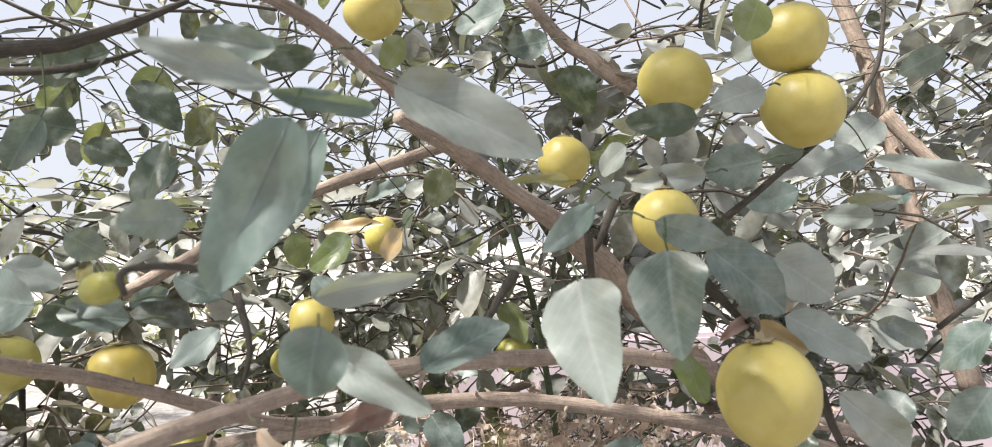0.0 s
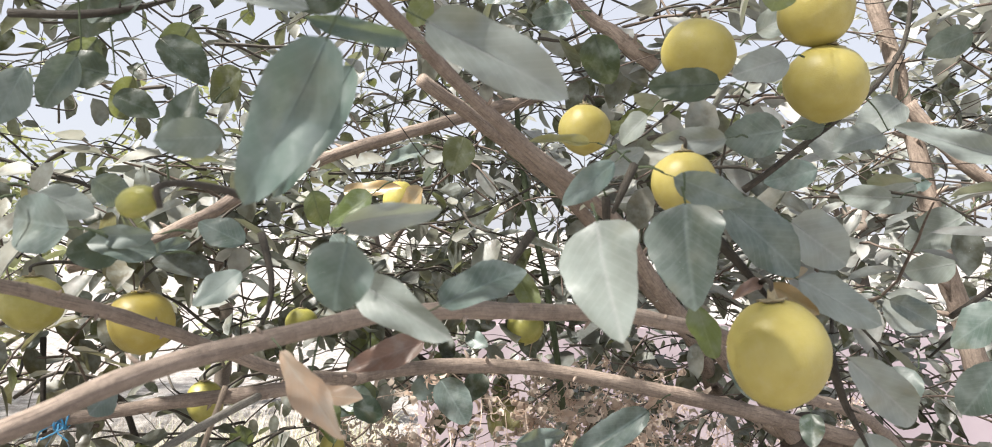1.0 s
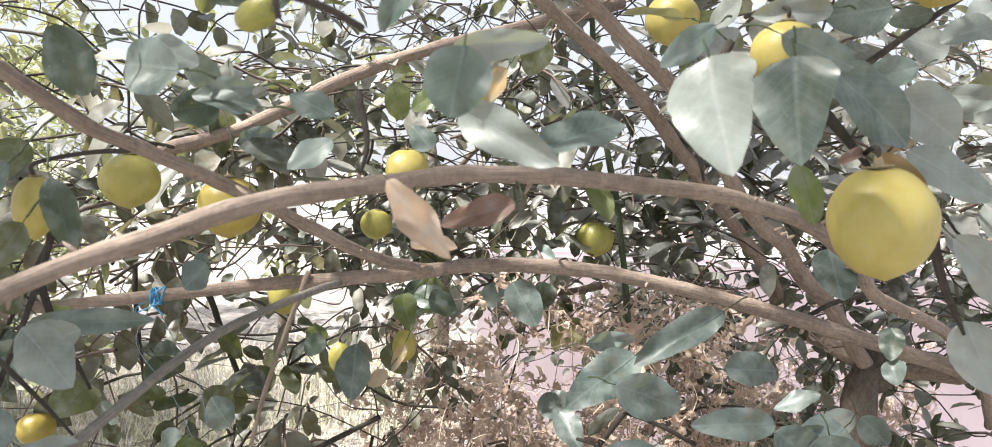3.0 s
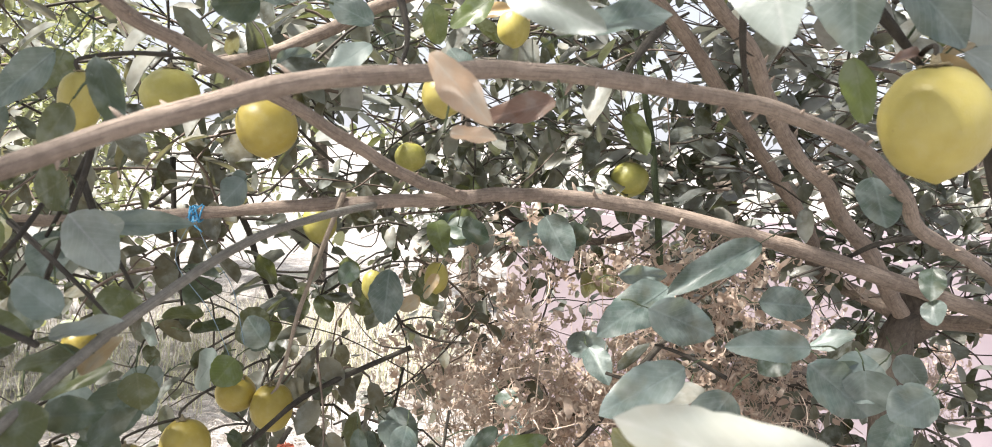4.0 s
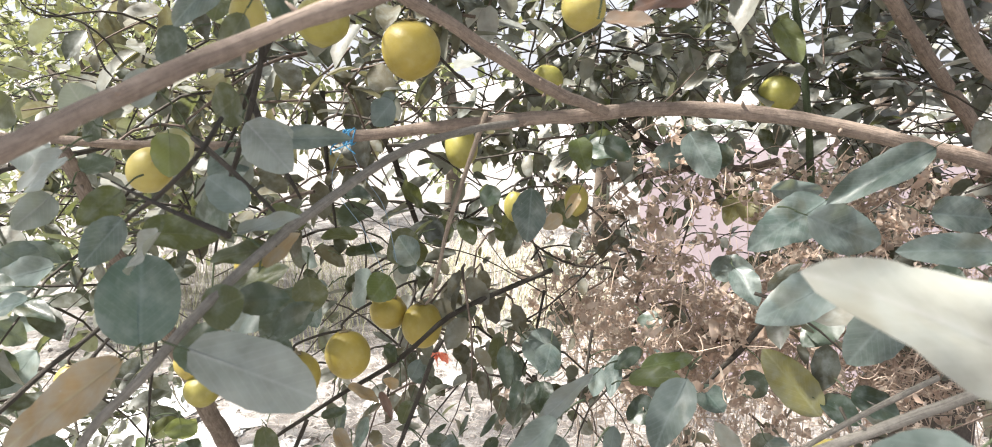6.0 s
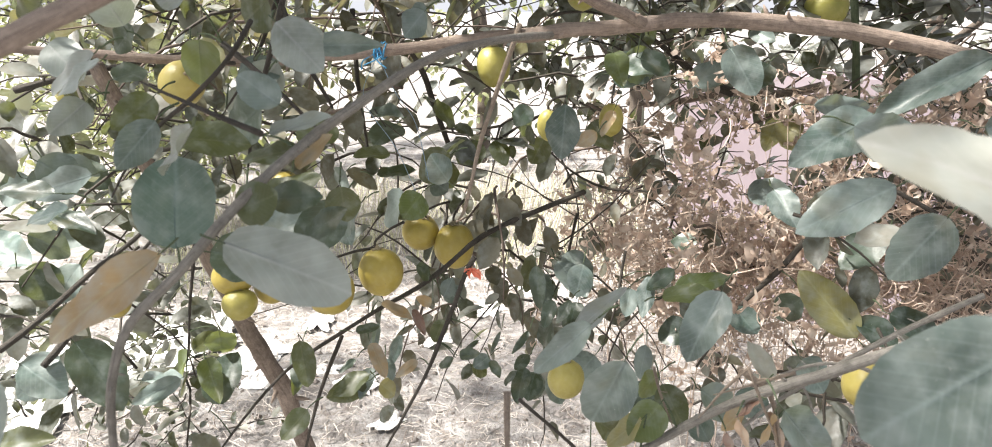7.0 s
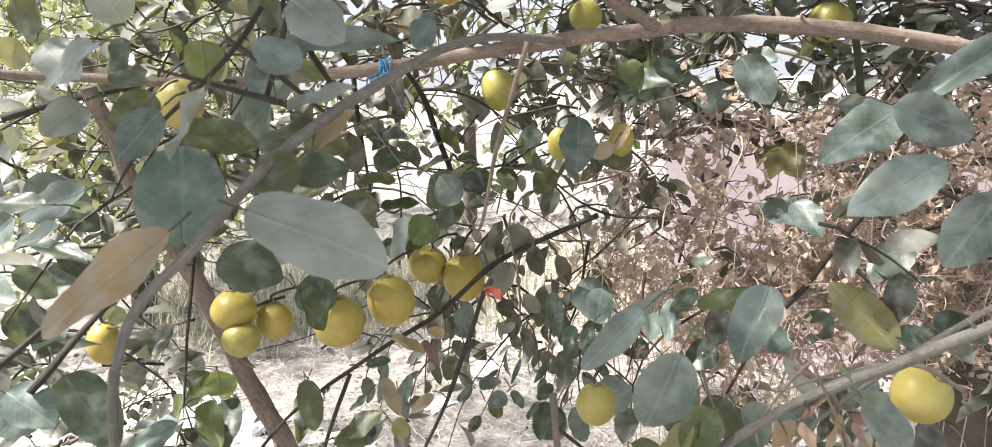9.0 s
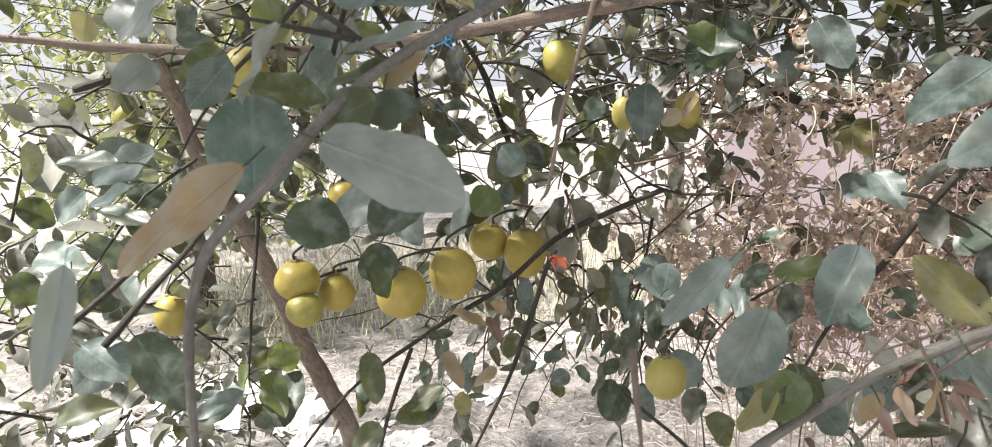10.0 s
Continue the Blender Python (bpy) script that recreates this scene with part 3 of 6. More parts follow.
lemon(0.161, 0.472, 1.332, 0.064, 0.069, 0.95, -6)
lemon(-0.429, 0.748, 1.306, 0.069, 0.068, 1.00, 0)
lemon(-0.490, 0.661, 1.334, 0.058, 0.054, 0.55, 0)
lemon(-0.133, 0.683, 1.659, 0.056, 0.051, 0.95, 5)
lemon(-0.167, 0.295, 1.421, 0.014, 0.025, 0.20, 78)
lemon(-0.240, 0.805, 1.353, 0.051, 0.051, 0.90, 0)
lemon(-0.183, 0.920, 1.448, 0.042, 0.049, 0.75, 0)
lemon(-0.346, 1.020, 1.272, 0.047, 0.043, 0.35, 0)
lemon(-0.026, 1.160, 1.253, 0.060, 0.052, 0.30, 0)
lemon(-0.423, 0.460, 1.318, 0.029, 0.046, 0.85, 0)
lemon(-0.543, 0.881, 0.934, 0.056, 0.053, 1.00, 20)
lemon(-0.488, 0.882, 0.919, 0.059, 0.067, 1.00, 0)
lemon(-0.507, 0.713, 0.933, 0.057, 0.060, 1.00, -10)
lemon(-0.539, 0.651, 0.924, 0.057, 0.058, 1.00, 0)
lemon(-0.651, 0.610, 0.941, 0.051, 0.046, 1.00, 0)
lemon(-0.628, 0.649, 0.918, 0.043, 0.045, 1.00, 0)
lemon(-0.636, 0.600, 0.911, 0.042, 0.033, 0.60, 0)
lemon(-0.840, 0.592, 0.888, 0.041, 0.052, 1.00, 0)
lemon(-0.663, 0.577, 1.173, 0.048, 0.056, 0.95, 60)
lemon(-1.066, 0.745, 1.128, 0.044, 0.044, 0.60, 0)
lemon(-0.722, 0.800, 1.006, 0.046, 0.042, 1.00, 0)
lemon(-0.448, 0.935, 1.175, 0.048, 0.057, 0.50, 0)
lemon(-0.348, 0.888, 1.104, 0.030, 0.041, 0.55, 0)
lemon(-0.289, 0.988, 1.101, 0.035, 0.046, 0.75, 0)
lemon(-0.257, 0.706, 0.839, 0.043, 0.047, 0.75, 0)
lemon(0.066, 0.821, 0.843, 0.060, 0.058, 0.95, 30)
leaf(tree, (-0.074, 0.267, 1.485), (-0.104, 0.257, 1.419), 0.028, 2, "teal")
leaf(tree, (-0.090, 0.360, 1.495), (-0.129, 0.350, 1.426), 0.022, 5, "teal")
leaf(tree, (-0.050, 0.350, 1.515), (0.023, 0.358, 1.478), 0.031, -21, "pale")
leaf(tree, (-0.086, 0.279, 1.499), (-0.132, 0.260, 1.517), 0.014, 16, "pale")
leaf(tree, (-0.051, 0.311, 1.495), (-0.095, 0.299, 1.502), 0.010, -13, "teal")
leaf(tree, (-0.108, 0.348, 1.534), (-0.160, 0.366, 1.550), 0.016, -1, "dusty")
leaf(tree, (-0.106, 0.407, 1.546), (-0.150, 0.421, 1.548), 0.015, -1, "dark")
leaf(tree, (-0.129, 0.296, 1.450), (-0.165, 0.300, 1.448), 0.018, -17, "dusty")
leaf(tree, (0.037, 0.359, 1.415), (0.044, 0.333, 1.359), 0.047, 18, "pale", 4)
leaf(tree, (0.093, 0.427, 1.427), (0.093, 0.409, 1.366), 0.049, 12, "dusty", 4)
leaf(tree, (0.128, 0.480, 1.428), (0.186, 0.489, 1.382), 0.036, -21, "dusty")
leaf(tree, (0.091, 0.458, 1.445), (0.143, 0.477, 1.427), 0.022, 4, "dusty")
leaf(tree, (0.183, 0.502, 1.378), (0.238, 0.495, 1.349), 0.029, -23, "pale")
leaf(tree, (0.222, 0.516, 1.322), (0.288, 0.543, 1.267), 0.029, -1, "pale")
leaf(tree, (0.103, 0.442, 1.366), (0.118, 0.462, 1.327), 0.018, 18, "green")
leaf(tree, (-0.086, 0.328, 1.412), (-0.039, 0.342, 1.419), 0.014, 21, "pale")
leaf(tree, (-0.068, 0.275, 1.405), (-0.075, 0.277, 1.376), 0.028, 15, "teal")
leaf(tree, (-0.084, 0.341, 1.385), (-0.033, 0.320, 1.359), 0.021, 21, "pale")
leaf(tree, (-0.047, 0.385, 1.368), (0.001, 0.422, 1.393), 0.025, -20, "dusty")
leaf(tree, (0.057, 0.496, 1.457), (0.022, 0.474, 1.428), 0.018, -14, "dusty")
leaf(tree, (0.143, 0.559, 1.524), (0.090, 0.587, 1.529), 0.025, -3, "dark")
leaf(tree, (0.204, 0.603, 1.494), (0.157, 0.610, 1.488), 0.035, -9, "dusty")
leaf(tree, (0.146, 0.550, 1.481), (0.090, 0.548, 1.476), 0.020, -5, "pale")
leaf(tree, (0.213, 0.622, 1.558), (0.167, 0.609, 1.544), 0.030, 4, "pale")
leaf(tree, (0.317, 0.493, 1.459), (0.243, 0.490, 1.483), 0.019, 20, "pale")
leaf(tree, (0.055, 0.753, 1.615), (0.076, 0.771, 1.565), 0.041, 21, "dark")
leaf(tree, (-0.012, 0.888, 1.723), (-0.082, 0.923, 1.712), 0.046, 24, "dusty")
leaf(tree, (0.363, 0.580, 1.310), (0.339, 0.590, 1.266), 0.034, -16, "dusty")
leaf(tree, (0.402, 0.641, 1.348), (0.367, 0.666, 1.312), 0.036, 23, "dusty")
leaf(tree, (0.340, 0.717, 1.346), (0.417, 0.756, 1.314), 0.024, 3, "dusty")
leaf(tree, (0.413, 0.713, 1.604), (0.378, 0.729, 1.586), 0.027, -14, "dusty")
leaf(tree, (-0.087, 0.587, 1.605), (-0.114, 0.609, 1.586), 0.022, 3, "green")
leaf(tree, (-0.043, 0.569, 1.619), (-0.080, 0.553, 1.623), 0.023, -21, "yellow")
leaf(tree, (0.105, 0.697, 1.522), (0.079, 0.726, 1.498), 0.027, 24, "pale")
leaf(tree, (0.046, 0.595, 1.483), (-0.001, 0.563, 1.483), 0.009, 15, "yellow")
leaf(tree, (0.212, 0.623, 1.633), (0.198, 0.616, 1.598), 0.032, -17, "green")
leaf(tree, (0.352, 0.760, 1.513), (0.298, 0.740, 1.496), 0.034, 13, "pale")
leaf(tree, (0.275, 0.706, 1.512), (0.245, 0.736, 1.509), 0.020, -22, "dusty")
leaf(tree, (0.387, 0.815, 1.449), (0.334, 0.825, 1.451), 0.027, -22, "pale")
leaf(tree, (-0.102, 0.638, 1.460), (-0.094, 0.657, 1.454), 0.017, -8, "dusty")
leaf(tree, (-0.103, 0.639, 1.448), (-0.130, 0.670, 1.418), 0.023, 24, "tan")
leaf(tree, (-0.161, 0.687, 1.443), (-0.205, 0.687, 1.414), 0.031, 24, "green")
leaf(tree, (-0.145, 0.484, 1.565), (-0.170, 0.471, 1.575), 0.017, -21, "dusty")
leaf(tree, (-0.280, 0.527, 1.468), (-0.266, 0.534, 1.523), 0.024, -23, "dark")
leaf(tree, (-0.290, 0.481, 1.397), (-0.317, 0.462, 1.391), 0.026, -4, "dark")
leaf(tree, (-0.238, 0.433, 1.405), (-0.283, 0.437, 1.403), 0.014, -17, "dusty")
leaf(tree, (-0.225, 0.536, 1.375), (-0.249, 0.505, 1.354), 0.022, 18, "dusty")
leaf(tree, (-0.242, 0.445, 1.393), (-0.282, 0.431, 1.401), 0.020, 22, "dusty")
leaf(tree, (-0.262, 0.386, 1.409), (-0.313, 0.400, 1.415), 0.033, -6, "dusty")
leaf(tree, (-0.313, 0.380, 1.419), (-0.341, 0.373, 1.403), 0.040, 1, "dark")
leaf(tree, (-0.463, 0.495, 1.219), (-0.377, 0.529, 1.226), 0.021, 4, "dusty")
leaf(tree, (-0.395, 0.407, 1.350), (-0.441, 0.393, 1.311), 0.023, 6, "dusty")
leaf(tree, (-0.475, 0.386, 1.357), (-0.471, 0.412, 1.335), 0.035, 0, "green")
leaf(tree, (-0.488, 0.550, 1.051), (-0.532, 0.530, 1.028), 0.043, 11, "dusty")
leaf(tree, (-0.453, 0.561, 1.065), (-0.481, 0.524, 1.019), 0.043, -9, "dark")
leaf(tree, (-0.489, 0.652, 1.040), (-0.558, 0.676, 0.987), 0.038, 1, "dusty")
leaf(tree, (-0.438, 0.770, 1.044), (-0.466, 0.772, 1.076), 0.035, -24, "dusty")
leaf(tree, (-0.471, 0.759, 1.027), (-0.490, 0.741, 0.998), 0.039, 3, "green")
leaf(tree, (-0.252, 0.839, 1.203), (-0.227, 0.787, 1.174), 0.027, 5, "green")
leaf(tree, (-0.221, 0.846, 1.196), (-0.188, 0.867, 1.183), 0.036, -21, "dark")
leaf(tree, (0.125, 0.815, 1.210), (0.028, 0.785, 1.152), 0.034, -1, "dusty")
leaf(tree, (0.146, 0.642, 1.143), (0.074, 0.629, 1.140), 0.027, -7, "dusty")
leaf(tree, (0.133, 0.844, 1.137), (0.206, 0.878, 1.132), 0.038, 11, "dusty")
leaf(tree, (0.211, 0.752, 1.289), (0.215, 0.707, 1.248), 0.039, -21, "dusty")
leaf(tree, (0.264, 0.924, 1.092), (0.209, 0.932, 1.071), 0.027, 23, "dusty")
leaf(tree, (0.348, 0.948, 1.178), (0.337, 0.914, 1.145), 0.028, -2, "dark")
leaf(tree, (0.244, 0.817, 1.079), (0.257, 0.823, 1.020), 0.056, -8, "dusty")
leaf(tree, (0.272, 0.856, 1.076), (0.217, 0.823, 1.048), 0.056, -9, "dusty")
leaf(tree, (0.290, 0.756, 1.076), (0.246, 0.732, 1.058), 0.043, 4, "dusty")
leaf(tree, (-0.033, 1.002, 1.349), (-0.004, 0.977, 1.296), 0.031, -6, "green")
leaf(tree, (0.083, 0.267, 1.173), (-0.007, 0.238, 1.217), 0.038, 5, "sun_pale", 1)
leaf(tree, (0.063, 0.307, 1.125), (0.005, 0.278, 1.080), 0.048, -23, "dusty", 5)
leaf(tree, (0.006, 0.690, 1.153), (0.077, 0.721, 1.124), 0.043, 11, "dusty")
leaf(tree, (0.042, 0.650, 1.109), (-0.029, 0.594, 1.079), 0.038, -13, "dusty")
leaf(tree, (0.089, 0.685, 1.079), (0.050, 0.674, 1.019), 0.044, -13, "dusty")
leaf(tree, (0.033, 0.859, 1.143), (-0.040, 0.782, 1.104), 0.049, -3, "dusty")
# olive-green leaf turned from the sun; the yellow kind paints it lighter
leaf(tree, (0.054, 0.920, 0.856), (-0.020, 0.932, 0.931), 0.049, -19, "yellow")
leaf(tree, (0.051, 0.924, 0.876), (0.104, 0.922, 0.857), 0.035, -8, "dark")
leaf(tree, (-0.158, 0.445, 1.034), (-0.200, 0.436, 0.991), 0.020, -3, "dusty")
leaf(tree, (-0.137, 0.467, 0.999), (-0.161, 0.463, 0.939), 0.037, -16, "dusty")
leaf(tree, (-0.085, 0.608, 1.012), (-0.106, 0.568, 0.958), 0.036, 7, "dusty")
leaf(tree, (-0.024, 0.487, 0.973), (0.013, 0.513, 0.919), 0.031, -2, "dusty")
leaf(tree, (-0.154, 0.709, 0.957), (-0.102, 0.709, 0.974), 0.024, -18, "green")
leaf(tree, (-0.121, 0.543, 0.925), (-0.142, 0.527, 0.894), 0.031, -15, "green")
leaf(tree, (-0.134, 0.533, 0.913), (-0.166, 0.535, 0.878), 0.023, 16, "yellow")
leaf(tree, (-0.326, 0.273, 1.125), (-0.263, 0.306, 1.093), 0.038, 5, "pale", 5)
leaf(tree, (-0.439, 0.343, 1.085), (-0.448, 0.360, 1.150), 0.053, 5, "teal", 5)
leaf(tree, (-0.373, 0.271, 1.113), (-0.430, 0.224, 1.066), 0.026, 5, "tan", 1)
leaf(tree, (-0.471, 0.367, 1.172), (-0.478, 0.334, 1.143), 0.025, -11, "dusty")
leaf(tree, (-0.366, 0.299, 1.184), (-0.434, 0.329, 1.144), 0.014, 7, "pale")
leaf(tree, (-0.490, 0.399, 1.154), (-0.449, 0.441, 1.148), 0.031, -7, "olive")
leaf(tree, (-0.524, 0.415, 1.183), (-0.529, 0.377, 1.162), 0.025, -10, "olive")
leaf(tree, (-0.596, 0.347, 0.966), (-0.630, 0.322, 0.930), 0.034, -11, "dusty")
leaf(tree, (-0.642, 0.392, 0.951), (-0.586, 0.391, 0.896), 0.042, -4, "dark")
leaf(tree, (-0.354, 0.158, 1.090), (-0.356, 0.141, 1.045), 0.012, -4, "pale")
leaf(tree, (-0.463, 0.496, 1.207), (-0.505, 0.503, 1.171), 0.034, -17, "pale")
leaf(tree, (-0.386, 0.407, 1.242), (-0.336, 0.385, 1.213), 0.031, 22, "pale")
leaf(tree, (-0.494, 0.347, 1.216), (-0.545, 0.343, 1.192), 0.016, 24, "pale")
leaf(tree, (-0.609, 0.376, 1.102), (-0.653, 0.353, 1.110), 0.021, 22, "dark")
leaf(tree, (-0.626, 0.426, 1.106), (-0.719, 0.415, 1.082), 0.028, -13, "dusty")
leaf(tree, (-0.644, 0.410, 1.076), (-0.703, 0.401, 1.062), 0.020, 16, "dusty")
leaf(tree, (-0.526, 0.505, 1.181), (-0.517, 0.517, 1.154), 0.029, 0, "pale")
leaf(tree, (-0.593, 0.532, 1.221), (-0.555, 0.522, 1.195), 0.032, -7, "yellow")
leaf(tree, (-0.470, 0.459, 1.089), (-0.409, 0.472, 1.117), 0.028, -21, "olive")
leaf(tree, (-0.486, 0.418, 1.053), (-0.441, 0.442, 1.041), 0.047, -10, "dark")
leaf(tree, (-0.515, 0.556, 0.986), (-0.501, 0.581, 0.945), 0.039, -22, "dark")
leaf(tree, (-0.731, 0.517, 0.800), (-0.724, 0.568, 0.801), 0.025, 9, "dusty")
leaf(tree, (-0.703, 0.576, 0.841), (-0.757, 0.588, 0.789), 0.031, 19, "green")
leaf(tree, (-0.673, 0.598, 0.870), (-0.697, 0.621, 0.818), 0.036, 3, "green")
leaf(tree, (-0.684, 0.583, 0.837), (-0.627, 0.541, 0.816), 0.027, 12, "green")
leaf(tree, (-0.672, 0.532, 0.837), (-0.694, 0.481, 0.827), 0.021, -10, "dusty")
leaf(tree, (-0.598, 0.657, 0.845), (-0.591, 0.658, 0.777), 0.028, 1, "olive")
leaf(tree, (-0.510, 0.681, 0.803), (-0.548, 0.648, 0.785), 0.029, 21, "olive")
leaf(tree, (-0.507, 0.698, 0.783), (-0.493, 0.712, 0.761), 0.025, -7, "yellow")
leaf(tree, (-0.517, 0.242, 0.965), (-0.472, 0.248, 0.977), 0.017, 18, "olive")
leaf(tree, (-0.354, 0.865, 0.913), (-0.343, 0.847, 0.856), 0.021, 14, "dark")
leaf(tree, (-0.294, 0.891, 0.914), (-0.293, 0.859, 0.879), 0.035, -15, "dusty")
leaf(tree, (-0.444, 0.761, 0.890), (-0.437, 0.776, 0.913), 0.020, 15, "dusty")
leaf(tree, (-0.595, 0.735, 1.008), (-0.546, 0.702, 0.972), 0.038, 14, "dusty")
leaf(tree, (-0.530, 0.819, 1.004), (-0.584, 0.837, 0.957), 0.049, 15, "dusty")
leaf(tree, (-0.667, 0.876, 1.015), (-0.703, 0.900, 0.987), 0.035, -24, "dusty")
leaf(tree, (-0.274, 0.961, 1.174), (-0.224, 1.001, 1.178), 0.043, 18, "dark")
leaf(tree, (-0.348, 0.943, 0.894), (-0.291, 0.901, 0.866), 0.035, -11, "dusty")
leaf(tree, (-0.171, 0.618, 0.997), (-0.223, 0.568, 0.955), 0.019, 18, "pale")
leaf(tree, (-0.590, 0.310, 0.977), (-0.552, 0.317, 0.956), 0.031, -1, "dusty")
leaf(tree, (-0.357, 0.903, 0.727), (-0.390, 0.914, 0.665), 0.031, -24, "dark")
leaf(tree, (-0.661, 0.739, 0.792), (-0.635, 0.684, 0.746), 0.025, -18, "olive")
leaf(tree, (-0.574, 0.763, 0.737), (-0.599, 0.706, 0.737), 0.033, -21, "olive")
limb("twig", tree, 0.0030, 0.0022, (-0.591, 1.398, 1.022), (-0.687, 1.356, 1.008), (-0.787, 1.295, 1.019), (-0.878, 1.225, 1.012))
limb("twig", tree, 0.0028, 0.0020, (-0.632, 1.427, 0.978), (-0.736, 1.335, 1.005), (-0.846, 1.295, 1.026), (-0.954, 1.250, 1.016))
limb("twig", tree, 0.0040, 0.0030, (-0.698, 0.963, 1.253), (-0.683, 0.945, 1.140), (-0.660, 0.931, 1.028))
limb("twig", tree, 0.0034, 0.0028, (-0.478, 0.526, 1.253), (-0.453, 0.516, 1.216), (-0.418, 0.510, 1.167))
limb("twig", tree, 0.0030, 0.0025, (0.108, 0.862, 1.039), (0.056, 0.846, 1.066), (0.021, 0.844, 1.076))
limb("twig", tree, 0.0028, 0.0024, (-0.062, 0.578, 0.954), (-0.036, 0.584, 0.933), (-0.022, 0.576, 0.887), "dry")
limb("twig", tree, 0.0022, 0.0016, (-0.242, 0.916, 0.933), (-0.248, 0.898, 0.860), (-0.260, 0.879, 0.795))
limb("twig", tree, 0.0024, 0.0018, (-0.350, 1.040, 0.943), (-0.361, 1.018, 0.859), (-0.381, 0.996, 0.794))
leaf(tree, (-0.029, 0.883, 1.147), (0.041, 0.960, 1.140), 0.025, 17, "dusty")
leaf(tree, (-0.065, 1.006, 1.017), (-0.031, 0.961, 0.984), 0.036, 0, "dusty")
leaf(tree, (-0.107, 1.145, 0.974), (-0.041, 1.148, 0.986), 0.048, -9, "dusty")
leaf(tree, (0.080, 1.052, 0.959), (0.029, 1.005, 0.920), 0.048, 7, "dark")
leaf(tree, (-0.162, 0.836, 0.920), (-0.100, 0.873, 0.933), 0.027, -6, "green")
leaf(tree, (-0.187, 0.995, 0.939), (-0.159, 0.964, 0.930), 0.031, -8, "dark")
leaf(tree, (-0.345, 0.978, 0.900), (-0.298, 0.936, 0.860), 0.040, 2, "dusty")
leaf(tree, (-0.410, 1.002, 0.879), (-0.426, 1.012, 0.804), 0.025, -5, "olive")
leaf(tree, (-0.391, 1.004, 0.850), (-0.365, 0.945, 0.813), 0.023, -16, "dusty")
leaf(tree, (-0.343, 0.838, 0.766), (-0.346, 0.815, 0.732), 0.028, 5, "dark")
leaf(tree, (-0.324, 0.846, 0.764), (-0.311, 0.874, 0.699), 0.030, -5, "dusty")
leaf(tree, (-0.446, 0.849, 0.751), (-0.435, 0.887, 0.717), 0.024, 6, "olive")
leaf(tree, (-0.423, 0.861, 0.763), (-0.440, 0.843, 0.750), 0.023, -6, "dusty")
leaf(tree, (-0.488, 0.857, 0.863), (-0.471, 0.858, 0.842), 0.028, 10, "dusty")
leaf(tree, (-0.490, 0.846, 0.816), (-0.496, 0.826, 0.787), 0.023, 9, "olive")
leaf(tree, (-0.578, 0.809, 0.811), (-0.582, 0.789, 0.755), 0.012, -12, "dusty")
leaf(tree, (-0.545, 0.818, 0.793), (-0.562, 0.805, 0.741), 0.016, 9, "dusty")
leaf(tree, (-0.584, 0.792, 0.744), (-0.568, 0.738, 0.726), 0.019, -3, "dusty")
leaf(tree, (-0.565, 0.962, 0.992), (-0.538, 0.960, 0.979), 0.035, 18, "dusty")
leaf(tree, (-0.620, 0.889, 1.012), (-0.591, 0.961, 1.011), 0.020, -6, "dark")
leaf(tree, (-0.558, 0.970, 1.015), (-0.551, 1.022, 0.972), 0.038, 14, "olive")
leaf(tree, (-0.460, 0.965, 1.063), (-0.431, 0.939, 1.036), 0.027, -1, "olive")
leaf(tree, (-0.569, 0.848, 0.972), (-0.508, 0.827, 0.992), 0.033, 15, "olive")
leaf(tree, (-0.560, 0.609, 0.975), (-0.530, 0.633, 0.950), 0.041, 19, "dark")
leaf(tree, (-0.753, 0.628, 0.815), (-0.743, 0.669, 0.825), 0.024, 8, "olive")
leaf(tree, (-0.717, 0.647, 0.833), (-0.719, 0.667, 0.803), 0.028, 3, "olive")
leaf(tree, (-0.737, 0.631, 0.795), (-0.691, 0.600, 0.780), 0.027, 4, "green")
leaf(tree, (-0.775, 0.561, 0.798), (-0.689, 0.547, 0.829), 0.022, -17, "dusty")
leaf(tree, (-0.817, 0.490, 1.072), (-0.797, 0.522, 1.056), 0.024, -22, "dusty")
leaf(tree, (-0.804, 0.489, 1.039), (-0.716, 0.484, 1.034), 0.026, -20, "dark")
leaf(tree, (-0.746, 0.471, 1.102), (-0.722, 0.511, 1.083), 0.024, -16, "dusty")
leaf(tree, (-0.715, 0.570, 0.989), (-0.692, 0.536, 1.020), 0.028, 17, "dusty")
leaf(tree, (-0.578, 0.541, 1.213), (-0.573, 0.508, 1.209), 0.026, 17, "yellow")
leaf(tree, (-0.870, 0.560, 1.250), (-0.895, 0.562, 1.216), 0.031, 16, "yellow")
leaf(tree, (-0.969, 0.669, 1.171), (-1.037, 0.690, 1.132), 0.028, 3, "yellow")
leaf(tree, (-0.598, 0.440, 1.192), (-0.589, 0.469, 1.202), 0.025, -23, "dark")
leaf(tree, (-0.669, 0.530, 1.235), (-0.707, 0.532, 1.208), 0.024, 0, "dark")
leaf(tree, (-0.525, 0.584, 1.207), (-0.501, 0.612, 1.197), 0.027, -19, "green")
leaf(tree, (-0.419, 0.691, 1.252), (-0.453, 0.697, 1.229), 0.030, 21, "dusty")
leaf(tree, (-0.269, 0.958, 1.184), (-0.215, 0.924, 1.179), 0.036, -8, "dark")
leaf(tree, (-0.208, 1.139, 1.146), (-0.147, 1.177, 1.163), 0.038, 16, "dusty")
leaf(tree, (-0.293, 1.234, 1.238), (-0.311, 1.173, 1.177), 0.042, -16, "olive")
leaf(tree, (-0.137, 1.293, 1.218), (-0.097, 1.267, 1.205), 0.029, 5, "dusty")
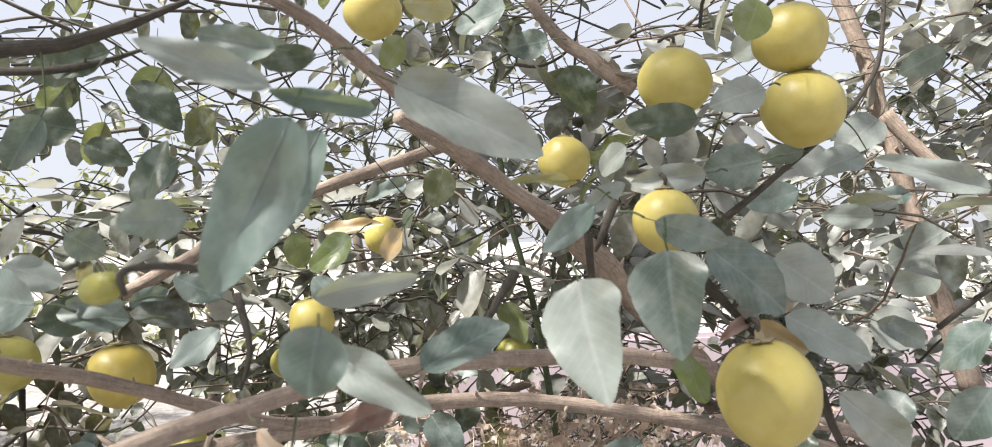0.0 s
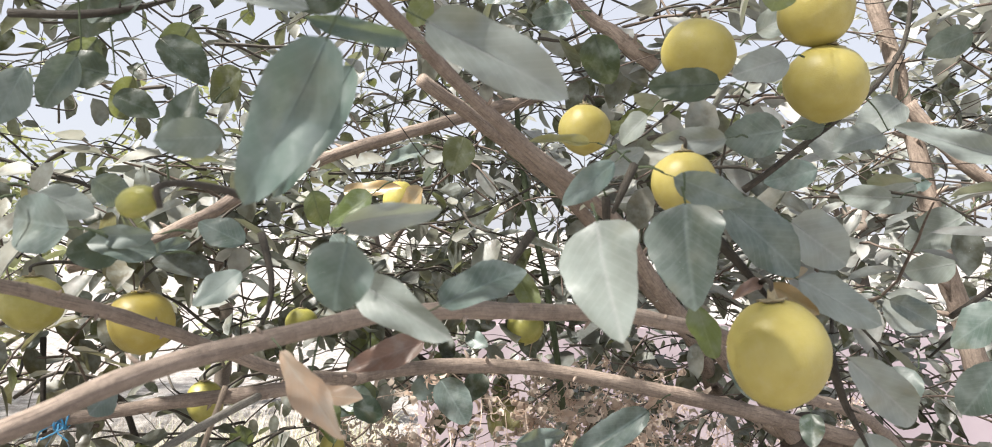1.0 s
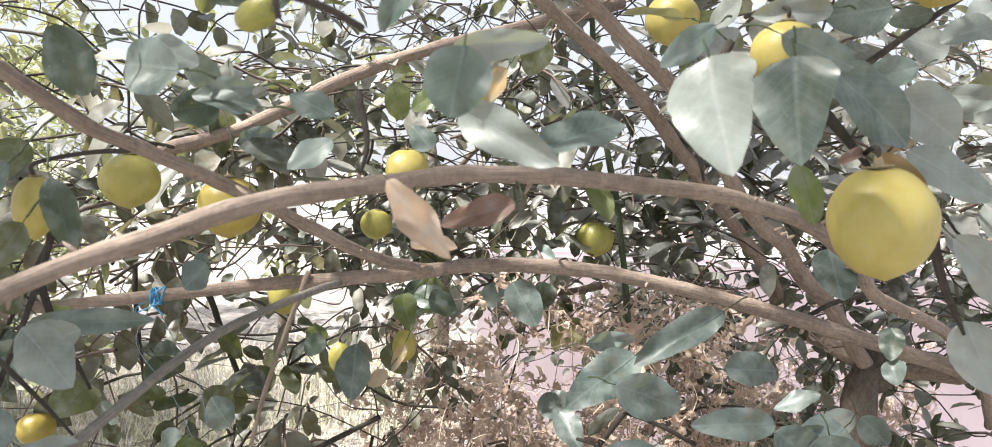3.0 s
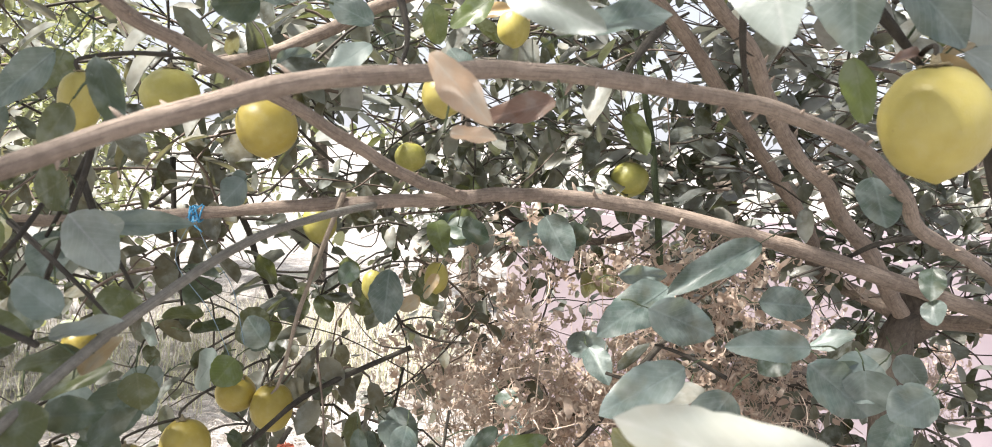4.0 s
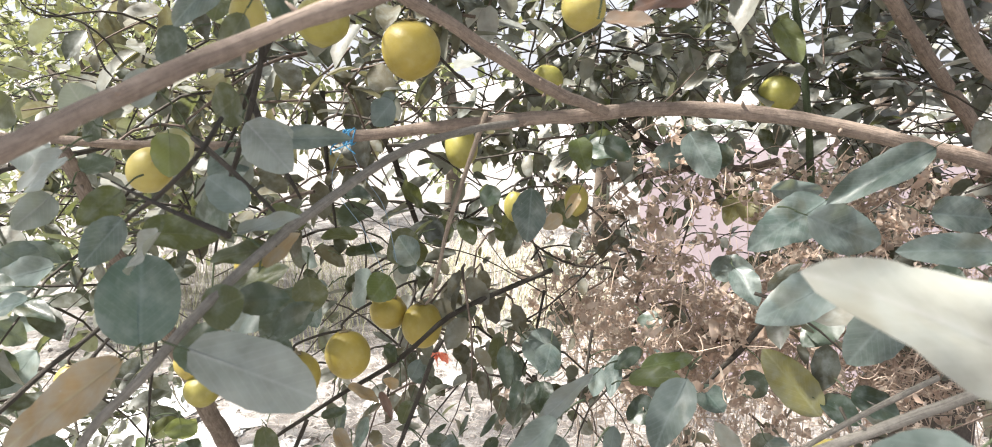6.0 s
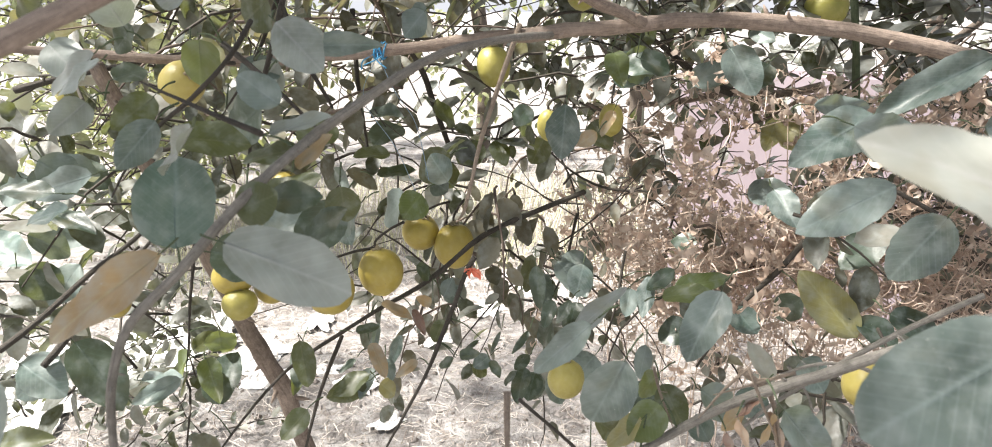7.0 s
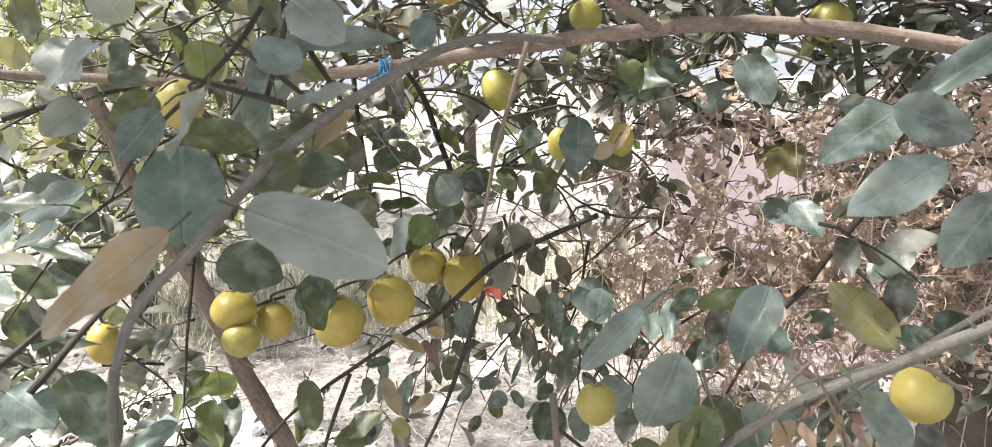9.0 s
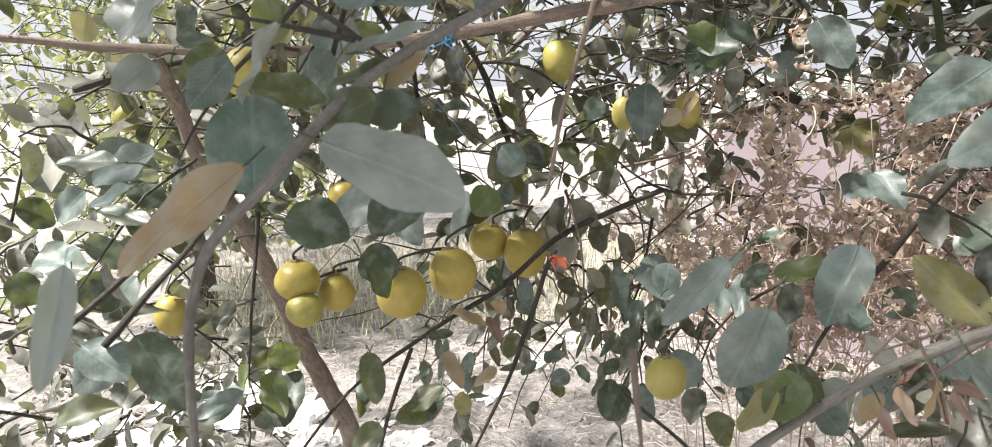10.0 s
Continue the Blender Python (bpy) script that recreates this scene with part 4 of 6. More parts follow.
leaf(tree, (-0.091, 1.717, 1.051), (-0.115, 1.746, 0.977), 0.042, -5, "olive")
leaf(tree, (-0.062, 1.527, 1.052), (-0.071, 1.487, 1.001), 0.049, -5, "yellow")
leaf(tree, (-0.078, 1.558, 1.018), (-0.047, 1.535, 0.983), 0.043, -4, "yellow")
leaf(tree, (-0.092, 1.602, 1.033), (-0.105, 1.504, 0.986), 0.039, 0, "yellow")
leaf(tree, (-0.027, 1.453, 1.245), (-0.063, 1.516, 1.227), 0.045, -4, "yellow")
leaf(tree, (-0.043, 1.445, 1.235), (0.008, 1.504, 1.218), 0.045, -16, "green")
leaf(tree, (0.057, 0.617, 1.460), (0.097, 0.633, 1.482), 0.019, 12, "pale")
leaf(tree, (0.039, 0.894, 1.681), (-0.016, 0.909, 1.679), 0.035, 0, "dusty")
leaf(tree, (-0.102, 0.936, 1.532), (-0.119, 0.934, 1.482), 0.041, 7, "olive")
leaf(tree, (-0.251, 0.778, 1.452), (-0.249, 0.818, 1.409), 0.031, -17, "dark")
leaf(tree, (-0.143, 0.883, 1.511), (-0.180, 0.838, 1.491), 0.020, 12, "dusty")
leaf(tree, (0.483, 1.026, 1.469), (0.562, 1.080, 1.489), 0.031, 0, "dusty")
leaf(tree, (0.342, 0.670, 1.286), (0.317, 0.664, 1.265), 0.034, 10, "dusty")
leaf(tree, (-0.245, 0.878, 1.455), (-0.167, 0.849, 1.461), 0.019, -11, "tan")
leaf(tree, (0.238, 0.807, 1.630), (0.278, 0.782, 1.649), 0.031, 4, "pale")
leaf(tree, (0.306, 0.814, 1.479), (0.245, 0.793, 1.465), 0.031, -13, "dusty")
leaf(tree, (-0.328, 0.571, 1.602), (-0.390, 0.580, 1.590), 0.031, 22, "dark")
leaf(tree, (-0.355, 0.568, 1.537), (-0.392, 0.551, 1.546), 0.031, 10, "dark")
leaf(tree, (-0.420, 0.687, 1.249), (-0.440, 0.674, 1.224), 0.033, 17, "dusty")
leaf(tree, (-0.458, 0.817, 1.068), (-0.510, 0.817, 1.032), 0.044, -11, "olive")
leaf(tree, (-0.577, 0.807, 1.119), (-0.512, 0.785, 1.125), 0.024, -23, "dark")
leaf(tree, (0.180, 0.896, 1.067), (0.149, 0.887, 1.042), 0.035, -5, "dark")
leaf(tree, (0.259, 0.571, 1.256), (0.270, 0.545, 1.208), 0.035, -6, "pale")
leaf(tree, (0.341, 0.923, 1.143), (0.342, 0.901, 1.119), 0.027, 13, "dusty")
leaf(tree, (-0.544, 0.806, 1.066), (-0.573, 0.764, 1.070), 0.024, 24, "olive")
leaf(tree, (-0.134, 0.970, 1.205), (-0.096, 0.967, 1.146), 0.044, 4, "dusty")
leaf(tree, (-0.239, 0.572, 1.396), (-0.275, 0.566, 1.416), 0.026, 16, "dusty")
leaf(tree, (-0.419, 0.749, 1.378), (-0.393, 0.785, 1.394), 0.021, 2, "dusty")
leaf(tree, (-0.205, 0.776, 1.377), (-0.226, 0.774, 1.404), 0.028, 11, "dusty")
leaf(tree, (-0.425, 0.654, 1.455), (-0.404, 0.686, 1.434), 0.031, -4, "dusty")
leaf(tree, (-0.119, 0.342, 1.349), (-0.082, 0.309, 1.315), 0.017, 30, "dry")
leaf(tree, (-0.127, 0.415, 1.310), (-0.098, 0.419, 1.309), 0.014, -30, "dry")
leaf(tree, (-0.070, 0.469, 1.335), (-0.117, 0.450, 1.320), 0.019, 10, "brown")
leaf(tree, (-0.517, 0.361, 1.220), (-0.561, 0.351, 1.190), 0.019, 23, "pale")
leaf(tree, (-0.525, 0.471, 1.226), (-0.519, 0.462, 1.188), 0.031, -13, "green")
leaf(tree, (-0.485, 0.507, 1.212), (-0.479, 0.479, 1.177), 0.034, 10, "dusty")
leaf(tree, (-0.396, 0.415, 1.225), (-0.369, 0.439, 1.234), 0.026, 22, "pale")
leaf(tree, (-0.604, 0.389, 1.257), (-0.644, 0.392, 1.236), 0.029, -12, "olive")
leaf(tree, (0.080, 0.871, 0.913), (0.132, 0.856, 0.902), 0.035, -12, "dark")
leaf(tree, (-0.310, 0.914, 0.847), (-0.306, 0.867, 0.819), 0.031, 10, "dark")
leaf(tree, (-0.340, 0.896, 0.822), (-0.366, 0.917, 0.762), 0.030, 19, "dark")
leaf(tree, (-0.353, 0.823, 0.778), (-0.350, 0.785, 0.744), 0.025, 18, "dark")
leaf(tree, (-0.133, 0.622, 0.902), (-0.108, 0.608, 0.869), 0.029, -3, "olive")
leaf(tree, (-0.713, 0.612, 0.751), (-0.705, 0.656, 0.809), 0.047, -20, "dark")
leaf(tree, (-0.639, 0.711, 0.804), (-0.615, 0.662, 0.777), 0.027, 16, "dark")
leaf(tree, (-0.097, 1.191, 1.171), (-0.120, 1.143, 1.136), 0.038, -7, "dark")
leaf(tree, (-0.272, 0.967, 1.186), (-0.227, 0.993, 1.172), 0.050, 8, "green")
leaf(tree, (0.164, 0.502, 1.374), (0.192, 0.488, 1.355), 0.015, 20, "tan")
leaf(tree, (0.158, 0.501, 1.376), (0.134, 0.469, 1.370), 0.009, -8, "brown")
leaf(tree, (0.174, 0.513, 1.379), (0.193, 0.511, 1.385), 0.008, 0, "tan")
leaf(tree, (-0.481, 0.968, 1.057), (-0.499, 0.921, 1.036), 0.042, 4, "olive")
leaf(tree, (-0.478, 1.078, 1.090), (-0.458, 1.145, 1.047), 0.042, -5, "dark")
leaf(tree, (-0.424, 1.086, 1.050), (-0.444, 1.082, 1.006), 0.038, -19, "olive")
leaf(tree, (-0.326, 1.013, 1.092), (-0.288, 0.988, 1.062), 0.035, 8, "olive")
leaf(tree, (-0.558, 0.850, 1.098), (-0.563, 0.798, 1.081), 0.044, 19, "dark")
leaf(tree, (-0.509, 0.866, 1.122), (-0.497, 0.916, 1.094), 0.038, -20, "olive")
leaf(tree, (-0.851, 0.501, 0.999), (-0.837, 0.546, 0.965), 0.035, -6, "dusty")
leaf(tree, (-0.855, 0.490, 0.958), (-0.833, 0.520, 0.920), 0.042, 12, "dark")
leaf(tree, (-0.837, 0.551, 0.948), (-0.856, 0.511, 0.907), 0.037, 8, "dusty")
leaf(tree, (-0.346, 0.513, 1.539), (-0.382, 0.520, 1.500), 0.027, 15, "teal", 3)
leaf(tree, (-0.348, 0.463, 1.518), (-0.360, 0.446, 1.478), 0.026, 12, "dusty", 0)
leaf(tree, (-0.270, 0.568, 1.509), (-0.334, 0.597, 1.485), 0.026, 8, "teal", 3)
leaf(tree, (-0.419, 0.758, 1.618), (-0.365, 0.765, 1.571), 0.042, -19, "dark")
leaf(tree, (-0.468, 0.754, 1.554), (-0.418, 0.757, 1.534), 0.031, -7, "dark")
leaf(tree, (-0.505, 0.851, 1.596), (-0.542, 0.873, 1.544), 0.031, 8, "olive")
leaf(tree, (-0.434, 0.858, 1.660), (-0.469, 0.861, 1.614), 0.044, -15, "dark")
leaf(tree, (-0.371, 0.861, 1.605), (-0.418, 0.873, 1.569), 0.039, 6, "olive")
leaf(tree, (-0.524, 0.751, 1.632), (-0.449, 0.726, 1.638), 0.035, 19, "dark")
leaf(tree, (-0.304, 0.417, 1.431), (-0.274, 0.427, 1.418), 0.022, -18, "pale", 0)
leaf(tree, (-0.551, 0.849, 1.644), (-0.614, 0.890, 1.613), 0.035, -17, "dark")
leaf(tree, (-0.579, 0.621, 1.372), (-0.583, 0.600, 1.333), 0.033, 11, "olive")
leaf(tree, (-0.503, 0.478, 1.310), (-0.536, 0.472, 1.289), 0.031, 2, "dark")
leaf(tree, (-0.455, 0.482, 1.259), (-0.485, 0.483, 1.241), 0.037, -2, "olive")
leaf(tree, (-0.485, 0.423, 1.262), (-0.502, 0.406, 1.271), 0.029, -16, "pale")
leaf(tree, (-0.497, 0.611, 1.137), (-0.500, 0.567, 1.120), 0.039, 10, "olive")
leaf(tree, (-0.460, 0.468, 1.173), (-0.510, 0.471, 1.142), 0.042, 2, "dark")
leaf(tree, (0.478, 0.846, 1.431), (0.422, 0.862, 1.395), 0.045, -7, "pale")
leaf(tree, (0.410, 0.847, 1.561), (0.352, 0.816, 1.521), 0.042, -5, "pale")
leaf(tree, (0.524, 0.947, 1.373), (0.477, 0.982, 1.359), 0.039, -22, "pale")
leaf(tree, (0.185, 0.525, 1.418), (0.228, 0.530, 1.387), 0.038, -12, "pale")
leaf(tree, (0.485, 0.969, 1.474), (0.429, 0.990, 1.444), 0.047, -7, "pale")
leaf(tree, (0.393, 0.845, 1.338), (0.433, 0.831, 1.305), 0.046, -4, "pale")
leaf(tree, (0.396, 0.963, 1.519), (0.344, 0.963, 1.542), 0.044, 13, "pale")
leaf(tree, (-0.611, 0.393, 1.224), (-0.575, 0.390, 1.200), 0.031, 17, "pale")
leaf(tree, (-0.578, 0.395, 1.178), (-0.577, 0.358, 1.158), 0.026, -11, "pale")
leaf(tree, (-0.555, 0.421, 1.238), (-0.551, 0.399, 1.268), 0.031, -19, "pale")
leaf(tree, (-0.709, 0.433, 1.111), (-0.689, 0.460, 1.080), 0.037, 11, "dusty")
leaf(tree, (-0.240, 0.770, 0.843), (-0.258, 0.722, 0.822), 0.039, -15, "dusty")
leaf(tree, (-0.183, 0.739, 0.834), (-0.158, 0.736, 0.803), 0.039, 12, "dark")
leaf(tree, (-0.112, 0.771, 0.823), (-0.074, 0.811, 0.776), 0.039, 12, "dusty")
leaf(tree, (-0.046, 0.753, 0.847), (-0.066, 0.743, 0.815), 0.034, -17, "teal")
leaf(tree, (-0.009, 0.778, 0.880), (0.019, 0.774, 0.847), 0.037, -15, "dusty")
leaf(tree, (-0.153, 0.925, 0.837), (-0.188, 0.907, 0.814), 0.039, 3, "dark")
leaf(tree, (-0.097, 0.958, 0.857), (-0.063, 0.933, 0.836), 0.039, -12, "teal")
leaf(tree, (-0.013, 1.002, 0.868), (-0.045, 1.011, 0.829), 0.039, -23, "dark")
leaf(tree, (-0.210, 0.666, 0.820), (-0.184, 0.700, 0.782), 0.027, 19, "olive")
leaf(tree, (-0.089, 0.669, 0.821), (-0.110, 0.701, 0.833), 0.026, -5, "dusty")
limb("twig", tree, 0.0022, 0.0014, (0.078, 0.698, 0.901), (0.043, 0.689, 0.923), (0.004, 0.683, 0.922), (-0.035, 0.674, 0.903), (-0.059, 0.669, 0.871), "grey")
limb("twig", tree, 0.0018, 0.0012, (-0.023, 0.702, 0.906), (-0.001, 0.705, 0.876), (0.012, 0.702, 0.836), "grey")
leaf(tree, (-0.058, 0.679, 0.861), (-0.079, 0.670, 0.837), 0.017, 4, "tan")
leaf(tree, (-0.148, 0.689, 0.877), (-0.171, 0.686, 0.848), 0.027, 23, "green")
leaf(tree, (-0.915, 0.494, 1.086), (-0.893, 0.517, 1.055), 0.042, -10, "dusty")
leaf(tree, (-0.977, 0.508, 1.033), (-0.966, 0.551, 1.010), 0.037, 0, "dark")
leaf(tree, (-0.951, 0.581, 1.044), (-0.997, 0.563, 1.006), 0.039, 11, "dusty")
leaf(tree, (-0.949, 0.511, 0.980), (-0.853, 0.497, 0.967), 0.041, 13, "teal")
leaf(tree, (-0.929, 0.460, 0.964), (-0.913, 0.479, 0.931), 0.035, 0, "dark")
leaf(tree, (-0.992, 0.673, 1.037), (-0.946, 0.693, 1.008), 0.040, -1, "dark")
leaf(tree, (-0.966, 0.668, 0.958), (-0.970, 0.619, 0.935), 0.044, 1, "dusty")
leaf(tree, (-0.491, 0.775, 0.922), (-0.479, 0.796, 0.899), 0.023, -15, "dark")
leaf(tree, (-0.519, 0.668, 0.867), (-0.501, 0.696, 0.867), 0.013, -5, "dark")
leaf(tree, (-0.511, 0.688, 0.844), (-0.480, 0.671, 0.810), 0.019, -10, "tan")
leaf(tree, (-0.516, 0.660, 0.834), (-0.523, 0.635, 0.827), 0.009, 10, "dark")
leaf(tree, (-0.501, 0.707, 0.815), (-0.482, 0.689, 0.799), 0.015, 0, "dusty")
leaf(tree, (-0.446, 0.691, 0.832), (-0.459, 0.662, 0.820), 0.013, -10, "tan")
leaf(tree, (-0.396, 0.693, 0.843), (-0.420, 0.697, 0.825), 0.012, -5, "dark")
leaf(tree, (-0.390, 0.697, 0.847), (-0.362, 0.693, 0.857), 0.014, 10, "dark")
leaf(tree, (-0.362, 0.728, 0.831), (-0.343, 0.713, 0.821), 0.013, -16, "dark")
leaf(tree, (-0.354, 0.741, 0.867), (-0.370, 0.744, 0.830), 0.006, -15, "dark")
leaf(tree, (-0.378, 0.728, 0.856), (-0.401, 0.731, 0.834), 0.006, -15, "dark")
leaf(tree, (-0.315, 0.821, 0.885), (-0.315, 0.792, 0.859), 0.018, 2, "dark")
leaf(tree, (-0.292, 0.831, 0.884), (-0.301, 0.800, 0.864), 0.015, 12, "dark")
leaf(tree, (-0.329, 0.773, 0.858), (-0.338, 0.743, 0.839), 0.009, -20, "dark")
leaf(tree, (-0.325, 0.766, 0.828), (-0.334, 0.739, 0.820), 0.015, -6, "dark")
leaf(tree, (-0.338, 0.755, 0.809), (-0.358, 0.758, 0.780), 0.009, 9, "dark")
leaf(tree, (-0.232, 0.913, 0.881), (-0.230, 0.883, 0.851), 0.024, -16, "dusty")
leaf(tree, (-0.209, 0.928, 0.897), (-0.211, 0.891, 0.850), 0.024, 14, "dusty")
leaf(tree, (-0.179, 0.944, 0.905), (-0.207, 0.904, 0.887), 0.022, -16, "dark")
leaf(tree, (-0.190, 0.830, 0.840), (-0.189, 0.800, 0.806), 0.022, -16, "dusty")
leaf(tree, (-0.541, 0.592, 0.794), (-0.556, 0.559, 0.769), 0.026, 4, "olive")
leaf(tree, (-0.529, 0.745, 0.875), (-0.481, 0.742, 0.865), 0.017, -20, "tan")
leaf(tree, (-0.490, 0.760, 0.866), (-0.463, 0.744, 0.841), 0.012, 0, "brown")
leaf(tree, (-0.468, 0.772, 0.873), (-0.476, 0.751, 0.888), 0.014, -20, "tan")
leaf(tree, (-0.302, 0.821, 1.141), (-0.301, 0.794, 1.079), 0.040, 15, "dusty")
leaf(tree, (-0.265, 0.828, 1.108), (-0.282, 0.807, 1.095), 0.018, -20, "tan")
leaf(tree, (-0.259, 0.882, 1.129), (-0.268, 0.859, 1.100), 0.015, 10, "tan")
leaf(tree, (-0.239, 1.018, 1.177), (-0.283, 0.983, 1.162), 0.019, -20, "dark")
leaf(tree, (-0.293, 0.990, 1.166), (-0.244, 1.003, 1.174), 0.048, 15, "dark")
leaf(tree, (-0.393, 0.933, 1.122), (-0.404, 0.911, 1.098), 0.027, -10, "dark")
leaf(tree, (-0.186, 1.380, 1.174), (-0.190, 1.348, 1.121), 0.047, 5, "olive")
leaf(tree, (-0.364, 0.363, 1.171), (-0.320, 0.373, 1.185), 0.013, -19, "pale")
leaf(tree, (-0.342, 0.366, 1.161), (-0.387, 0.356, 1.155), 0.017, 16, "olive")
leaf(tree, (-0.341, 0.332, 1.134), (-0.307, 0.339, 1.139), 0.020, 15, "dark")
leaf(tree, (-0.370, 0.402, 1.084), (-0.343, 0.411, 1.110), 0.020, -14, "dark")
leaf(tree, (-0.348, 0.309, 1.131), (-0.322, 0.316, 1.144), 0.026, 15, "olive")
leaf(tree, (-0.334, 0.340, 1.194), (-0.364, 0.337, 1.214), 0.021, -10, "dusty")
leaf(tree, (-0.325, 0.360, 1.343), (-0.309, 0.358, 1.302), 0.018, -12, "dark")
leaf(tree, (-0.354, 0.372, 1.315), (-0.371, 0.365, 1.287), 0.018, 5, "olive")
leaf(tree, (-0.407, 0.500, 1.100), (-0.401, 0.497, 1.068), 0.029, 9, "olive")
leaf(tree, (-0.351, 0.372, 1.146), (-0.328, 0.380, 1.171), 0.015, -15, "tan")
leaf(tree, (-0.057, 0.550, 0.922), (-0.047, 0.546, 0.893), 0.013, 62, "dry")
leaf(tree, (-0.036, 0.580, 0.917), (-0.014, 0.580, 0.881), 0.016, -48, "dry")
leaf(tree, (-0.040, 0.566, 0.935), (-0.062, 0.560, 0.918), 0.010, 44, "brown")
leaf(tree, (-0.030, 0.572, 0.922), (-0.038, 0.566, 0.890), 0.009, -60, "tan")
leaf(tree, (-0.020, 0.590, 0.915), (0.004, 0.592, 0.902), 0.010, 52, "brown")
leaf(tree, (-0.066, 0.562, 0.900), (-0.057, 0.559, 0.874), 0.010, 50, "brown")
leaf(tree, (-0.016, 0.608, 0.901), (-0.003, 0.606, 0.875), 0.011, 70, "brown")
leaf(tree, (0.213, 0.839, 1.073), (0.277, 0.859, 1.017), 0.048, 10, "dusty")
leaf(tree, (0.302, 0.914, 1.074), (0.253, 0.908, 1.046), 0.031, -15, "pale")
leaf(tree, (0.297, 0.883, 1.082), (0.339, 0.899, 1.042), 0.033, 10, "dusty")
leaf(tree, (0.298, 0.778, 1.076), (0.263, 0.775, 1.040), 0.041, 5, "dusty")
leaf(tree, (0.321, 0.910, 1.005), (0.294, 0.905, 0.940), 0.041, -10, "teal")
leaf(tree, (0.181, 0.798, 1.085), (0.264, 0.826, 1.023), 0.051, 0, "dusty")
limb("twig", tree, 0.0015, 0.0010, (-0.053, 0.544, 0.972), (-0.041, 0.542, 0.946), (-0.023, 0.539, 0.908), "dry")
limb("twig", tree, 0.0015, 0.0010, (-0.053, 0.554, 0.968), (-0.069, 0.542, 0.952), (-0.087, 0.527, 0.928), "dry")
limb("twig", tree, 0.0015, 0.0010, (-0.018, 0.558, 0.969), (-0.044, 0.545, 0.961), (-0.077, 0.527, 0.952), "dry")
limb("twig", tree, 0.0015, 0.0010, (-0.133, 0.568, 0.946), (-0.126, 0.565, 0.925), (-0.111, 0.563, 0.893), "dry")
limb("twig", tree, 0.0028, 0.0022, (-0.216, 0.427, 0.976), (-0.210, 0.413, 0.957), (-0.202, 0.396, 0.924), "dry")
limb("twig", tree, 0.0020, 0.0015, (-0.346, 0.336, 1.175), (-0.380, 0.340, 1.183), (-0.414, 0.344, 1.190), (-0.468, 0.357, 1.201))
limb("twig", tree, 0.0020, 0.0014, (-0.437, 0.439, 1.243), (-0.437, 0.409, 1.215), (-0.458, 0.391, 1.187), (-0.491, 0.394, 1.168), (-0.531, 0.388, 1.131), (-0.550, 0.383, 1.103))
limb("twig", tree, 0.0018, 0.0012, (-0.871, 0.576, 1.171), (-0.866, 0.541, 1.159), (-0.870, 0.500, 1.140))

# blue cord tied round the lower limb


def cord_tie(q, radius):
    root = tagged(new("cord_tie"), label="bright blue cord wound and knotted round a limb", category="cord")
    root.location = q
    r = random.Random(9)
    way = Vector((-0.90, -0.42, 0.0)).normalized()
    u, v = Vector((0, 0, 1)), way.cross(Vector((0, 0, 1)))
    verts, faces = [], []
    pts = []
    for k in range(60):
        a = k * 0.48
        pts.append(way * (0.007 * math.sin(k * 0.17)) + (u * math.cos(a) + v * math.sin(a)) * (radius + 0.0016 + 0.0012 * math.sin(k * 1.7)))
    tube_into(verts, faces, pts, [0.0010] * len(pts), 5)
    child("winding", mesh_from("winding", verts, faces, [CORD]), root)
    for k in range(7):
        e = Vector((r.uniform(-0.02, 0.03), r.uniform(-0.02, 0.01), -r.uniform(0.006, 0.022) if k < 5 else 0.012))
        verts, faces = [], []
        tube_into(verts, faces, smooth_path([Vector((0, -radius, 0)), e * 0.5 + Vector((r.uniform(-0.01, 0.01), -radius, 0)), e + Vector((0, -radius, 0))], 4), [0.0009] * 9, 4)
        child("loose_end", mesh_from("loose_end", verts, faces, [CORD]), root)


cord_tie((-0.499, 0.722, 1.204), 0.0072)


def thread(*spots):
    verts, faces = [], []
    p = smooth_path(spots, 6)
    tube_into(verts, faces, p, [0.0005] * len(p), 4)
    tagged(new("thread", mesh_from("thread", verts, faces, [THREAD])), label="thin pale blue thread hanging from the cord", category="thread", group="threads")


thread((-0.497, 0.716, 1.196), (-0.482, 0.724, 1.157), (-0.467, 0.744, 1.117), (-0.457, 0.754, 1.047))
thread((-0.503, 0.716, 1.196), (-0.527, 0.724, 1.147), (-0.497, 0.744, 1.087), (-0.477, 0.764, 1.017))


def petal_flower(x, y, z):
    """A small wilted red bloom on the end of a twig."""
    root = tagged(new("wilted_flower"), label="small wilted red flower on a twig's end", category="flower")
    root.location = (x, y, z)
    r = random.Random(4)
    for k in range(6):
        v, f = leaf_shape(k + 80, 5, 0.3, 0.5, 0.15, 0.6)
        ob = child("petal", mesh_from("petal", v, f, [REDP]), root)
        ob.matrix_basis = pose(0, 0, 0, r.uniform(-70, 40), r.uniform(-40, 40), k * 60) @ Matrix.Diagonal((0.010, 0.016, 0.014, 1))


petal_flower(-0.362, 0.675, 0.969)


def stump(x, y, hi, wide):
    """A dark cut stump."""
    verts, faces = [], []
    path = [Vector((0, 0, hi * t)) for t in (-0.05, 0.05, 0.2, 0.4, 0.6, 0.8, 0.97, 1.0)]
    tube_into(verts, faces, path, [wide * k for k in (1.35, 1.25, 1.1, 1.0, 0.97, 0.98, 1.0, 0.93)], 24, 0.25)
    ob = tagged(new("stump", mesh_from("stump", verts, faces, [OLD_BARK])), label="dark weathered tree stump standing in litter", category="stump")
    ob.location = (x, y, 0)


stump(0.45, 2.30, 0.64, 0.13)

